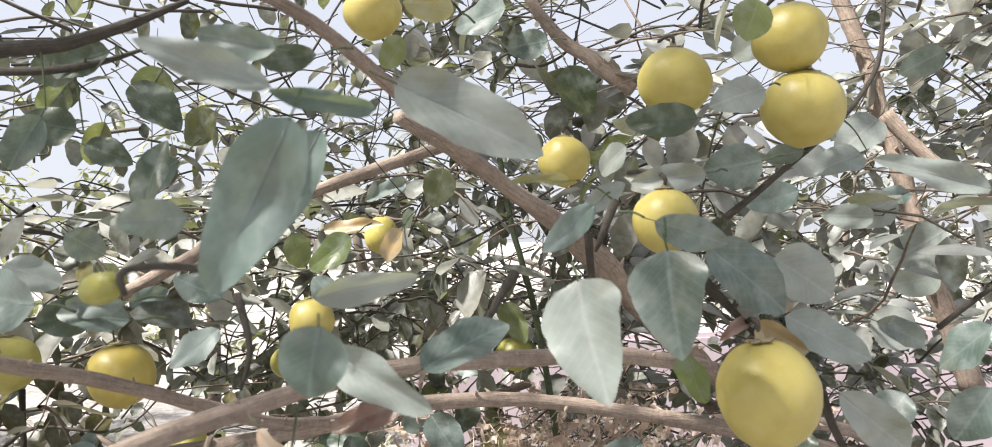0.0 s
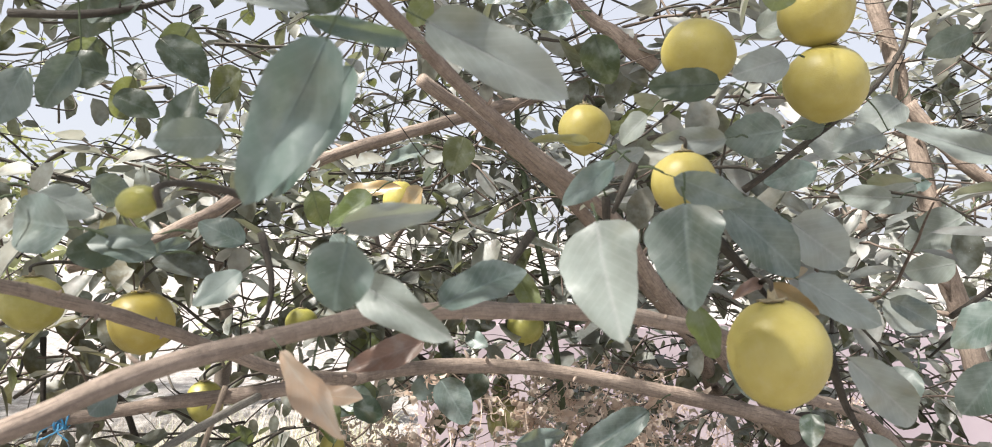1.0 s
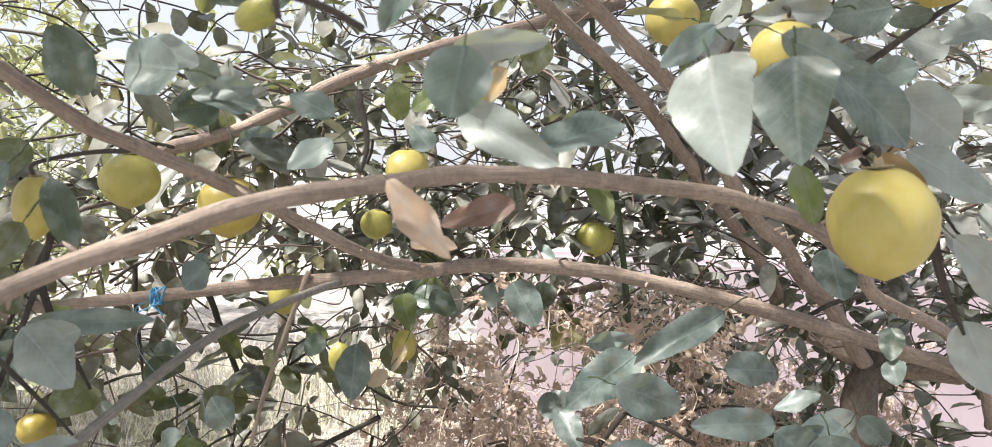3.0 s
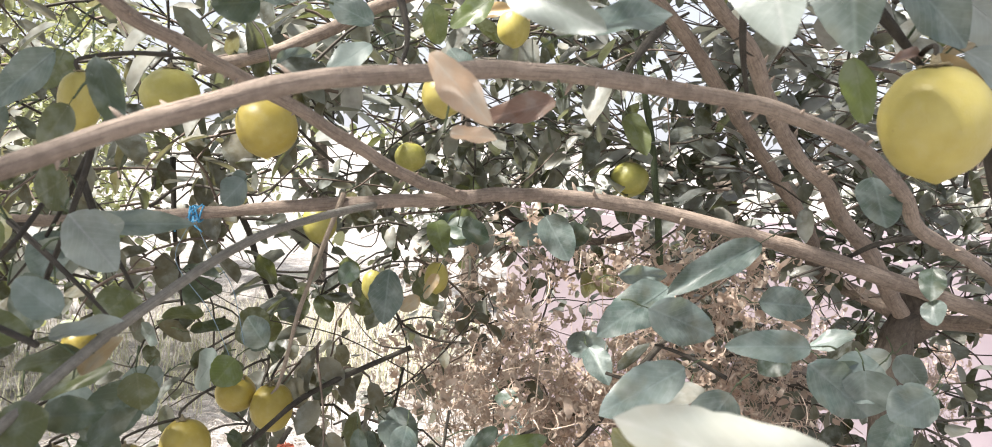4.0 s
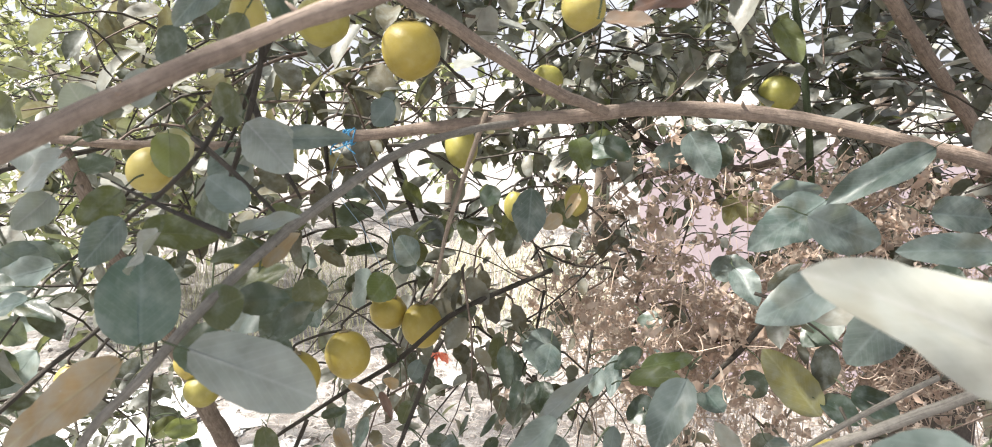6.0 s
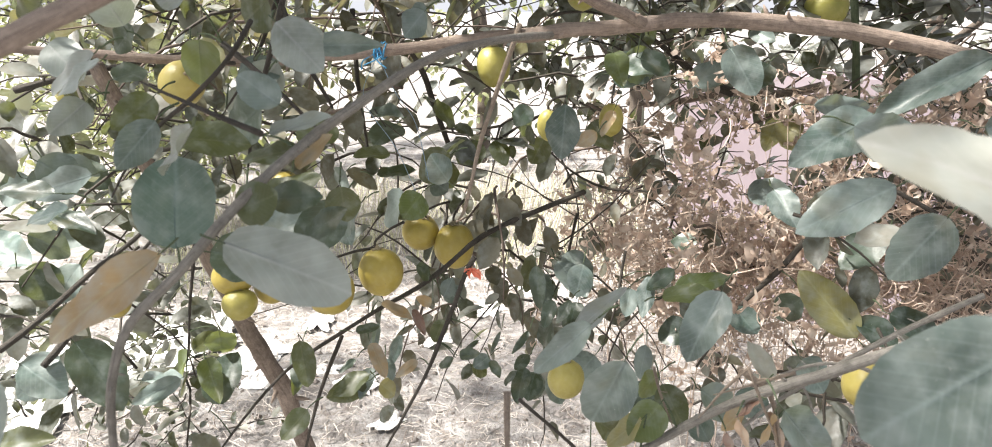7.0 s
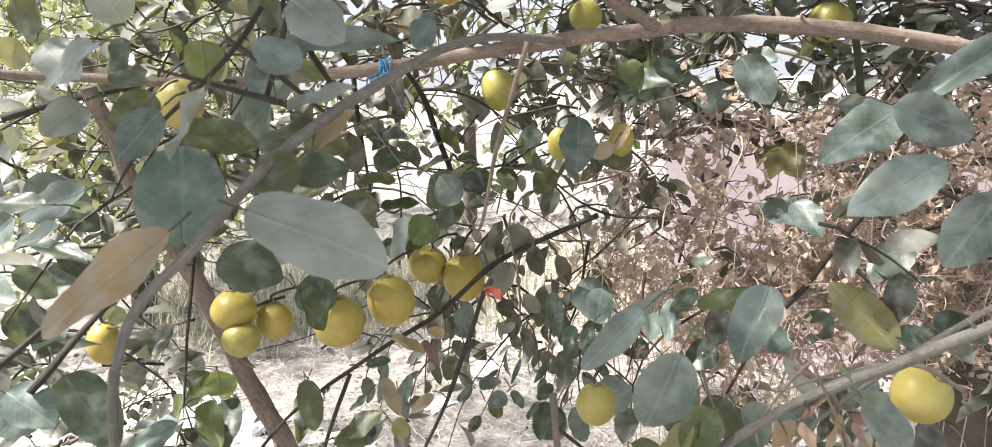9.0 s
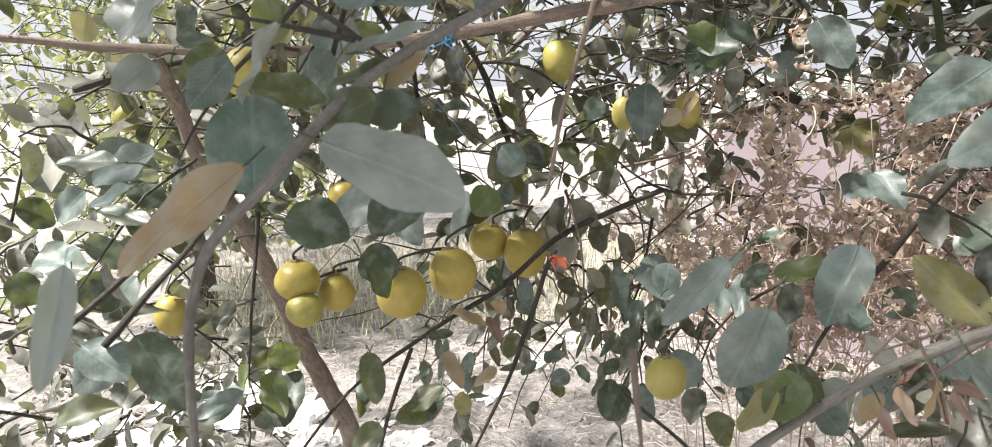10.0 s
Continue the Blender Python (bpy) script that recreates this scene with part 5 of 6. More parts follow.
# ---- stalks that carry the leaves and the lemons ----


def carry(parent):
    verts, faces = [], []
    for a, b in STALKS:
        m = (a + b) / 2 + Vector((0, 0, 0.10 * (a - b).length))
        tube_into(verts, faces, smooth_path([a, m, b], 3), [0.0006, 0.0007, 0.0008, 0.0008, 0.0009, 0.0010, 0.0010], 5)
    tagged(child("leaf_stalk", mesh_from("leaf_stalk", verts, faces, [SHOOT]), parent, "thin leaf stalks"), kind="stuff")
    for body, top in LEMONS:
        far, at = nearest_limb(top, True)
        end = at
        if body.location.y < 0.4:
            end = top + Vector((0.02, 0.05, 0.0))
            far = 0.0
        if far > 0.05:
            end = top + Vector((rng.uniform(-0.02, 0.02), rng.uniform(0.05, 0.08), rng.uniform(0.0, 0.02)))
        up = min(0.004, 0.2 * (top - end).length)
        path = smooth_path([top - Vector((0, 0, 0.006)), top + Vector((0, 0, up)), (top + end) / 2 + Vector((0, 0, up * 1.2)), end], 5)
        verts, faces = [], []
        tube_into(verts, faces, path, [0.0014 + 0.0008 * i / len(path) for i in range(len(path))], 6, 0.1)
        child("twig", mesh_from("twig", verts, faces, [TWIG]), parent, "thin fruiting twig")


carry(tree)

# ---- canopy ----


def blade_table():
    """Small folded blades for the crown, four outlines."""
    kinds = []
    for k in range(4):
        v = []
        for t, w in ((0.0, 0.02), (0.16, 0.36), (0.48, 0.5), (0.80, 0.34 + 0.02 * k), (1.0, 0.02)):
            z = -0.16 * t * t * (0.4 + 0.4 * k)
            lift = (0.10 + 0.06 * k) * w
            v.append(((-w, t, z + lift), (0, t, z), (w, t, z + lift)))
        kinds.append(np.array(v, float).reshape(-1, 3))
    f = []
    for i in range(4):
        for c in (0, 1):
            a = i * 3 + c
            f.append((a, a + 1, a + 4, a + 3))
    return kinds, np.array(f)


BLADES, BLADE_FACES = blade_table()


def curl_table():
    """Shrivelled blades that roll up along their length."""
    kinds = []
    for k in range(4):
        v = []
        turn = (2.2, 3.4, 4.4, 5.2)[k]
        for t, w in ((0.0, 0.10), (0.22, 0.42), (0.5, 0.5), (0.78, 0.36), (1.0, 0.03)):
            a = turn * t
            y, z = math.sin(a) / turn * 1.3, (1 - math.cos(a)) / turn * 1.3
            v.append(((-w, y, z + 0.25 * w * t), (0.15 * math.sin(2 * a), y, z), (w, y, z - 0.2 * w * t)))
        kinds.append(np.array(v, float).reshape(-1, 3))
    return kinds


CURLS = curl_table()


def hides_fruit(q):
    """Whether a twig there would hang right in front of a lemon or a limb, seen from the path's side of the tree."""
    for body, _ in LEMONS:
        p = body.location
        if p.y > q.y - 0.03 and abs(p.x / p.y - q.x / q.y) < 0.11 and abs((p.z - 1.28) / p.y - (q.z - 1.28) / q.y) < 0.14:
            return True
    for path, radii in BOUGHS:
        if max(radii) < 0.0075:
            continue
        for p in path[::2]:
            if p.y > q.y - 0.03 and 0 < p.y < 1.6 and abs(p.x / p.y - q.x / q.y) < 0.07 and abs((p.z - 1.28) / p.y - (q.z - 1.28) / q.y) < 0.09:
                return True
    return False


def in_gap(q):
    """The bare opening low in the crown, through which the wall shows."""
    k = (q.y + 0.02) / 1.42
    return 0.9 < q.y < 3.0 and abs(q.x + 0.02 + 0.078 * k) < 0.072 * k and abs(q.z - 1.26 + 0.275 * k) < 0.105 * k


def over_weed(q):
    """An added hole through the upper crown that lets the sun down on the dry weed."""
    k = (q.z - 1.0) / 0.82
    return math.hypot(q.x + 0.1 + 0.51 * k, q.y - 1.15 + 0.27 * k) < 0.37


def sparse(q):
    """The bare stretches low in the crown, before the dry weed and the sunny clearing."""
    a, d = math.degrees(math.atan2(-q.x, q.y)), math.hypot(q.x, q.y)
    weed = -5 < a < 17 and q.y < 1.75 and 0.72 < q.z < 1.15
    return weed or (21 < a < 36 and 1.22 - 0.19 * d < q.z < 1.22 - 0.02 * d)


class Crown:
    """Collects twigs and leaves of one tree's crown."""

    def __init__(self, seed, blades=BLADES):
        self.r = random.Random(seed)
        self.blades = blades
        self.lv, self.tv, self.tf, self.n = [], [], [], 0

    def blade(self, base, way, up, ln, width):
        y = way.normalized()
        z = up - y * up.dot(y)
        z = z.normalized() if z.length > 1e-4 else y.orthogonal().normalized()
        x = y.cross(z)
        m = np.array([x * width, y * ln, z * ln])
        self.lv.append(self.blades[self.r.randrange(4)] @ m + np.array(base))
        self.n += 1

    def spray(self, start, way, length, leaves, size=0.055, droop=0.4, flat=False):
        """A twig with alternate leaves; flat ones lie level, with their tips bent down."""
        r = self.r
        path, q, d = [Vector(start)], Vector(start), Vector(way).normalized()
        steps = 6
        for _ in range(steps):
            d = (d + Vector((r.uniform(-0.3, 0.3), r.uniform(-0.3, 0.3), r.uniform(-0.3, 0.25) - droop * 0.25))).normalized()
            q = q + d * length / steps
            path.append(q)
        tube_into(self.tv, self.tf, path, [0.0026 - 0.0016 * i / steps for i in range(steps + 1)], 4, caps=False)
        for k in range(leaves):
            t = (k + 0.4 + r.uniform(-0.3, 0.3)) / leaves * steps
            i = max(0, min(steps - 1, int(t)))
            p = path[i].lerp(path[i + 1], t - i)
            along = (path[i + 1] - path[i]).normalized()
            side = along.orthogonal()
            side = Matrix.Rotation(k * 2.4 + r.uniform(-0.6, 0.6), 3, along) @ side
            out = (side + along * r.uniform(0.2, 0.9) + Vector((0, 0, -droop * r.uniform(0.2, 1.2)))).normalized()
            ln = size * r.choice((0.6, 0.8, 0.95, 1.0, 1.1, 1.25))
            up = Vector((r.uniform(-0.6, 0.6), r.uniform(-0.9, 0.3), 1.0))
            if flat:
                out = Vector((out.x, out.y, r.uniform(-0.55, 0.15))).normalized()
                up = Vector((r.uniform(-0.35, 0.25), r.uniform(-0.55, 0.1), 1.0))
            self.blade(p + out * 0.008, out, up, ln, ln * r.uniform(0.50, 0.66))

    def fill(self, count, spot, size=0.055, length=(0.14, 0.30), leaves=(5, 10), droop=0.4, gaps=-9.0, clump=3.0, clear=False, flat=False):
        for _ in range(count):
            q = spot(self.r)
            if noise.noise(q * clump) < gaps or (clear and hides_fruit(q)) or in_gap(q) or (q.z > 1.55 and over_weed(q)):
                continue
            if sparse(q) and self.r.random() < 0.65:
                continue
            a = self.r.uniform(0, 2 * math.pi)
            way = Vector((math.cos(a), math.sin(a), self.r.uniform(-0.35, 0.75)))
            self.spray(q, way, self.r.uniform(*length), self.r.randint(*leaves), size, droop, flat)

    def tangle(self, count, spot):
        """Bare crossing twigs."""
        r = self.r
        for _ in range(count):
            q = spot(r)
            if in_gap(q) or hides_fruit(q):
                continue
            a = r.uniform(0, 2 * math.pi)
            d = Vector((math.cos(a), math.sin(a) * 0.6, r.uniform(-0.4, 0.7))).normalized() * r.uniform(0.18, 0.55)
            bow = Vector((r.uniform(-0.05, 0.05), r.uniform(-0.05, 0.05), r.uniform(-0.07, 0.07)))
            kink = Vector((r.uniform(-0.03, 0.03), r.uniform(-0.03, 0.03), r.uniform(-0.04, 0.04)))
            p = smooth_path([q, q + d * 0.33 + bow, q + d * 0.66 + bow * 0.6 + kink, q + d], 4)
            w = r.uniform(0.0010, 0.0030)
            tube_into(self.tv, self.tf, p, [w * (1 - 0.05 * i) for i in range(len(p))], 4, caps=False)

    def finish(self, parent, leaf_mat, twig_mat, leaf_label, twig_label):
        v = np.concatenate(self.lv)
        f = (BLADE_FACES[None] + (np.arange(self.n) * 15)[:, None, None]).reshape(-1, 4)
        me = bpy.data.meshes.new("foliage")
        me.from_pydata(v.tolist(), [], f.tolist())
        me.materials.append(leaf_mat)
        me.polygons.foreach_set("use_smooth", [True] * len(me.polygons))
        child("foliage", me, parent, leaf_label, "stuff")
        child("twig_tangle", mesh_from("twig_tangle", self.tv, self.tf, [twig_mat]), parent, twig_label, "stuff")


def sector(az0, az1, d0, d1, z0, z1):
    """A spot at a bearing (left of +y, degrees), a distance and a height."""
    def spot(r):
        a = radians(r.uniform(az0, az1))
        d = math.sqrt(r.uniform(d0 * d0, d1 * d1))
        return Vector((-math.sin(a) * d, math.cos(a) * d, r.uniform(z0, z1)))
    return spot


# Unseen upper leaves added for shade, kept clear above the dry weed.
def high(r):
    while True:
        q = sector(6, 62, 0.6, 2.0, 2.05, 2.7)(r)
        if not over_weed(q):
            return q


def overhead_shade(r):
    """Unseen leaves added above the lower limbs to shade them, with one opening for the sun."""
    while True:
        q = Vector((r.uniform(-1.4, 0.3), r.uniform(-0.35, 0.9), r.uniform(2.1, 2.75)))
        k = (q.z - 1.21) / 0.82
        if math.hypot(q.x - 0.03 + 0.51 * k, q.y - 0.2 + 0.27 * k) > 0.20 and not over_weed(q):
            return q


def fruit_shade(r):
    """Unseen leaves added beside the path to keep the sun off the low fruit."""
    k = r.random()
    return Vector((-1.15 + 0.55 * k + r.uniform(-0.14, 0.14), 0.50 - 0.55 * k + r.uniform(-0.16, 0.16), r.uniform(1.72, 2.02)))


crown = Crown(5)
crown.fill(110, sector(-42, -10, 1.10, 2.0, 1.15, 2.1), 0.056, gaps=0.06, clear=True)
crown.fill(90, sector(-10, 8, 1.10, 2.0, 1.15, 2.1), 0.056, gaps=0.06, clear=True)
crown.fill(60, sector(-42, 4, 1.45, 2.2, 1.0, 1.9), 0.056, gaps=0.04)
crown.fill(80, sector(-32, -11, 1.40, 2.3, 0.65, 1.15), 0.052, gaps=-0.1)
crown.fill(50, sector(-8, 8, 1.80, 2.5, 0.75, 1.05), 0.048, gaps=-0.2)
crown.fill(60, sector(-38, -6, 1.15, 1.9, 0.80, 1.25), 0.050, gaps=0.0, clear=True)
crown.fill(190, sector(4, 34, 1.25, 2.0, 1.12, 1.60), 0.050, gaps=0.05)
crown.fill(220, sector(5, 45, 1.2, 2.1, 1.45, 2.1), 0.054, gaps=0.05)
crown.fill(24, sector(8, 30, 1.15, 1.7, 0.70, 1.05), 0.044, (0.2, 0.35), (4, 7), 1.2)
# the next three fills are out of view, added to block the sun
crown.fill(430, overhead_shade, 0.062, gaps=0.08, clump=2.6)
crown.fill(230, high, 0.06, gaps=0.06, clump=1.7)
crown.fill(95, fruit_shade, 0.060, gaps=-0.3)
crown.fill(190, sector(-38, 4, 0.85, 1.15, 0.75, 1.75), 0.060, (0.12, 0.22), (3, 6), gaps=0.05, clear=True)
crown.fill(150, sector(4, 46, 0.90, 1.20, 1.05, 1.75), 0.058, (0.12, 0.22), (3, 6), gaps=0.05, clear=True)
crown.fill(28, sector(6, 40, 0.95, 1.30, 0.65, 1.05), 0.044, (0.15, 0.25), (3, 6), 1.2, gaps=-0.1, clear=True)
crown.fill(55, sector(12, 32, 1.20, 1.9, 0.92, 1.25), 0.046, (0.15, 0.28), (4, 8), 0.9, gaps=0.0, clear=True)
crown.fill(120, sector(-28, 8, 1.70, 2.5, 0.70, 1.25), 0.050, gaps=-0.1)
crown.fill(90, sector(2, 16, 1.30, 2.1, 1.25, 1.6), 0.052, gaps=-0.1)
crown.fill(60, sector(20, 38, 0.80, 1.2, 1.45, 1.8), 0.060, (0.12, 0.22), (4, 7), gaps=-0.1, clear=True)
crown.fill(70, sector(-18, 3, 1.25, 1.9, 1.0, 1.35), 0.052, gaps=-0.1, clear=True)
crown.tangle(330, sector(-40, 38, 1.0, 2.2, 1.12, 1.9))
crown.tangle(60, sector(-40, 38, 1.0, 2.2, 0.75, 1.12))
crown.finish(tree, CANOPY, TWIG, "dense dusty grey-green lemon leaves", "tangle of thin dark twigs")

crown = Crown(15)
crown.fill(330, sector(-42, -4, 0.95, 1.75, 1.10, 1.95), 0.062, (0.12, 0.26), (5, 9), 0.3, gaps=-0.05, clear=True, flat=True)
crown.fill(120, sector(-42, -8, 1.6, 2.3, 1.0, 1.8), 0.060, (0.14, 0.28), (5, 9), 0.3, gaps=-0.1, flat=True)
crown.fill(110, sector(-4, 28, 1.05, 1.9, 1.30, 1.95), 0.056, (0.12, 0.26), (4, 8), 0.4, gaps=0.0, clear=True, flat=True)
crown.tangle(220, sector(-40, 20, 1.05, 2.0, 0.9, 1.9))
crown.finish(tree, SILVER, BROWN_TWIG, "silver-grey dusty leaves lying level", "thin brown twigs")

crown = Crown(16)
crown.fill(46, sector(7, 30, 0.95, 1.6, 0.74, 1.02), 0.040, (0.14, 0.28), (5, 9), 1.6, gaps=-0.2, clear=True)
crown.fill(30, sector(-24, 7, 0.85, 1.5, 0.66, 0.95), 0.042, (0.14, 0.26), (5, 9), 1.4, gaps=-0.1, clear=True)
crown.fill(40, sector(0, 34, 1.1, 1.8, 1.0, 1.5), 0.046, (0.14, 0.26), (5, 9), 0.8, gaps=0.0, clear=True)
crown.fill(60, sector(24, 50, 0.95, 1.6, 1.12, 1.48), 0.050, (0.14, 0.26), (5, 9), 0.7, gaps=-0.1, clear=True)
crown.finish(tree, DROOP, BROWN_TWIG, "small drooping olive-brown leaves", "thin brown hanging twigs")

crown = Crown(8)
crown.fill(40, sector(32, 68, 1.1, 1.8, 1.35, 2.3), 0.055, gaps=0.08)
crown.fill(125, sector(40, 68, 1.0, 1.7, 0.70, 1.35), 0.050, gaps=0.03)
crown.fill(55, sector(46, 66, 1.5, 2.5, 0.12, 0.55), 0.034, (0.12, 0.25), (7, 12), 0.1)
crown.fill(55, sector(48, 68, 1.1, 1.8, 0.68, 1.08), 0.048, gaps=-0.1)
crown.tangle(45, sector(38, 66, 1.2, 2.2, 0.7, 1.8))
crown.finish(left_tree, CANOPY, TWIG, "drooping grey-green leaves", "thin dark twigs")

# brighter copy of the left crown's leaves, lit by their colour
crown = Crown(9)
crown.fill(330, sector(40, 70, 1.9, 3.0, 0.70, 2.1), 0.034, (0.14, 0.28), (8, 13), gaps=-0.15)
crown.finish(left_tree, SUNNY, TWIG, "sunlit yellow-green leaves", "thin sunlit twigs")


# ---- trees behind ----


def far_tree(x, y, height, spread, seed, leaf_mat, count, label, size=0.07):
    r = random.Random(seed)
    root = tagged(new("tree"), label=label, category="tree", group="trees behind")
    root.location = (x, y, 0)
    verts, faces = [], []
    top = Vector((r.uniform(-0.2, 0.2), r.uniform(-0.2, 0.2), height * 0.6))
    tube_into(verts, faces, smooth_path([(0, 0, -0.05), top * 0.5 + Vector((0.06, 0, 0)), top], 5), [0.07 - 0.004 * i for i in range(11)], 10, 0.15)
    child("trunk", mesh_from("trunk", verts, faces, [OLD_BARK]), root)
    for k in range(6):
        a = 2 * math.pi * k / 6 + r.uniform(-0.4, 0.4)
        st = top * r.uniform(0.35, 0.95)
        en = st + Vector((math.cos(a) * spread * 0.8, math.sin(a) * spread * 0.8, r.uniform(0.1, 0.35) * height))
        verts, faces = [], []
        tube_into(verts, faces, smooth_path([st, (st + en) / 2 + Vector((0, 0, 0.12)), en], 5), [0.030 - 0.0025 * i for i in range(11)], 7, 0.1)
        child("limb", mesh_from("limb", verts, faces, [OLD_BARK]), root)
    c = Crown(seed + 50)

    def spot(q):
        while True:
            p = Vector((q.uniform(-1, 1), q.uniform(-1, 1), q.uniform(-1, 1)))
            if 0.15 < p.length < 1 and noise.noise(p * 2.6 + Vector((seed, 0, 0))) > -0.22:
                return Vector((p.x * spread, p.y * spread, height * 0.56 + p.z * height * 0.44))
    c.fill(count, spot, size, (0.2, 0.4), (7, 12))
    c.finish(root, leaf_mat, TWIG, "leafy crown with gaps", "thin twigs")
    return root


far_tree(1.9, 4.3, 2.6, 1.2, 1, CANOPY, 130, "bushy grey-green citrus tree in the grove")
far_tree(0.35, 4.4, 2.4, 1.0, 2, CANOPY, 70, "dense grey-green citrus tree in the grove")
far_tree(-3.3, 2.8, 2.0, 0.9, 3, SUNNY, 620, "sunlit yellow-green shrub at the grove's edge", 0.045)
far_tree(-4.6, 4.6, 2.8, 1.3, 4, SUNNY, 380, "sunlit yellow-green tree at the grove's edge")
far_tree(3.4, 5.0, 3.0, 1.4, 6, CANOPY, 200, "bushy grey-green citrus tree in the grove")
far_tree(-1.2, 5.2, 2.6, 1.0, 7, CANOPY, 50, "thin grey-green citrus tree by the wall")
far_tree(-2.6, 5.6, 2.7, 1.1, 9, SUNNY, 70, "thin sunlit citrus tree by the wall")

# ---- dry weeds in the middle ----
DRYSTEM = bark_material("dry stem", (0.34, 0.26, 0.20), (0.66, 0.54, 0.45))


def weed_clump(x, y, seed, stems, sprays, low, high, spread, label):
    """A dead bushy weed: brittle stems that carry sprays of curled dead leaves."""
    r = random.Random(seed)
    root = tagged(new("dry_weed"), label=label, category="weed", group="dry weeds")
    root.location = (x, y, 0)
    c = Crown(seed, CURLS)
    tops = []
    for _ in range(stems):
        a, d = r.uniform(0, 2 * math.pi), spread * math.sqrt(r.random())
        b = Vector((math.cos(a) * d * 0.35, math.sin(a) * d * 0.35, 0))
        top = Vector((math.cos(a) * d, math.sin(a) * d * 0.7, r.uniform(low, high)))
        path = smooth_path([b, b.lerp(top, 0.5) + Vector((r.uniform(-0.06, 0.06), r.uniform(-0.06, 0.06), 0.05)), top], 6)
        tube_into(c.tv, c.tf, path, [0.0015 - 0.00006 * i for i in range(len(path))], 4, caps=False)
        tops.append(path)
    for _ in range(sprays):
        path = r.choice(tops)
        q = path[r.randint(6, len(path) - 1)] + Vector((r.gauss(0, 0.05), r.gauss(0, 0.05), r.gauss(0, 0.04)))
        if q.z < low - 0.06:
            q.z = r.uniform(low - 0.05, high)
        if in_gap(q + root.location):
            continue
        d = Vector((r.uniform(-1, 1), r.uniform(-1, 1), r.uniform(-0.8, 0.6))).normalized()
        p = [q]
        for _k in range(4):
            d = (d + Vector((r.uniform(-0.7, 0.7), r.uniform(-0.7, 0.7), r.uniform(-0.8, 0.5)))).normalized()
            p.append(p[-1] + d * r.uniform(0.012, 0.035))
        tube_into(c.tv, c.tf, p, [0.0011, 0.001, 0.0009, 0.0008, 0.0006], 3, caps=False)
        for _k in range(r.randint(8, 13)):
            s = p[r.randint(0, 4)]
            out = Vector((r.uniform(-1, 1), r.uniform(-1, 1), r.uniform(-1.3, 0.5))).normalized()
            ln = r.uniform(0.010, 0.032)
            c.blade(s, out, Vector((r.uniform(-1, 1), r.uniform(-1, 1), r.uniform(-1, 1))), ln, ln * r.uniform(0.16, 0.48))
    for _ in range(int(sprays * 1.5)):
        path = r.choice(tops)
        q = path[r.randint(len(path) // 2, len(path) - 1)] + Vector((r.gauss(0, 0.06), r.gauss(0, 0.06), r.gauss(0, 0.05)))
        q.z = max(q.z, r.uniform(low - 0.12, low + 0.1))
        if in_gap(q + root.location):
            continue
        d = Vector((r.uniform(-1, 1), r.uniform(-1, 1), r.uniform(-1, 1))).normalized()
        axis = Vector((r.uniform(-1, 1), r.uniform(-1, 1), r.uniform(-1, 1))).normalized()
        turn = Matrix.Rotation(r.uniform(-0.9, 0.9), 3, axis)
        p = [q]
        for _k in range(6):
            d = turn @ d
            p.append(p[-1] + d * r.uniform(0.006, 0.016))
        tube_into(c.tv, c.tf, p, [0.0012, 0.0012, 0.0011, 0.001, 0.0009, 0.0007, 0.0005], 3, caps=False)
    c.finish(root, DRYLEAF, DRYSTEM, "curled tan and pinkish dead leaves", "brittle tan stems")
    return root


weed_clump(-0.20, 1.20, 21, 9, 270, 0.80, 1.16, 0.27, "dead pinkish-tan bush with curled dry leaves")
weed_clump(0.00, 1.34, 22, 9, 270, 0.78, 1.15, 0.29, "dead pinkish-tan bush with curled dry leaves")
weed_clump(-0.34, 1.60, 25, 9, 110, 0.72, 0.98, 0.20, "dead tan weed with pale brittle stems")
weed_clump(0.10, 2.35, 23, 12, 210, 0.66, 0.90, 0.40, "dry brown weed behind the lemon tree")
weed_clump(0.14, 1.55, 29, 6, 45, 0.40, 0.62, 0.24, "low dead brown weed beneath the lemon tree")
weed_clump(0.75, 2.45, 27, 12, 150, 0.60, 0.88, 0.40, "dry brown weed behind the lemon tree")
weed_clump(-0.45, 2.55, 28, 12, 110, 0.30, 0.70, 0.30, "low dry weed at the clearing's edge")
weed_clump(0.36, 1.75, 26, 7, 70, 0.66, 0.92, 0.24, "dead brown weed behind the lemon tree")

# ---- ground ----
def ground_mesh():
    verts, faces = [], []
    xs = [-400, -60, -20] + [-8 + 0.16 * i for i in range(101)] + [20, 60, 400]
    ys = [-400, -60, -12] + [-3 + 0.16 * i for i in range(91)] + [22, 60, 400]
    for y in ys:
        for x in xs:
            near = abs(x) < 9 and -4 < y < 13
            h = 0.035 * noise.noise(Vector((x * 1.1, y * 1.1, 0))) + 0.014 * noise.noise(Vector((x * 4.3, y * 4.3, 2))) if near else 0
            verts.append((x, y, h))
    n = len(xs)
    for j in range(len(ys) - 1):
        for i in range(n - 1):
            a = j * n + i
            faces.append((a, a + 1, a + n + 1, a + n))
    return mesh_from("ground", verts, faces, [SOIL])


tagged(new("ground", ground_mesh()), label="pale dusty soil strewn with straw", category="ground", kind="structure")


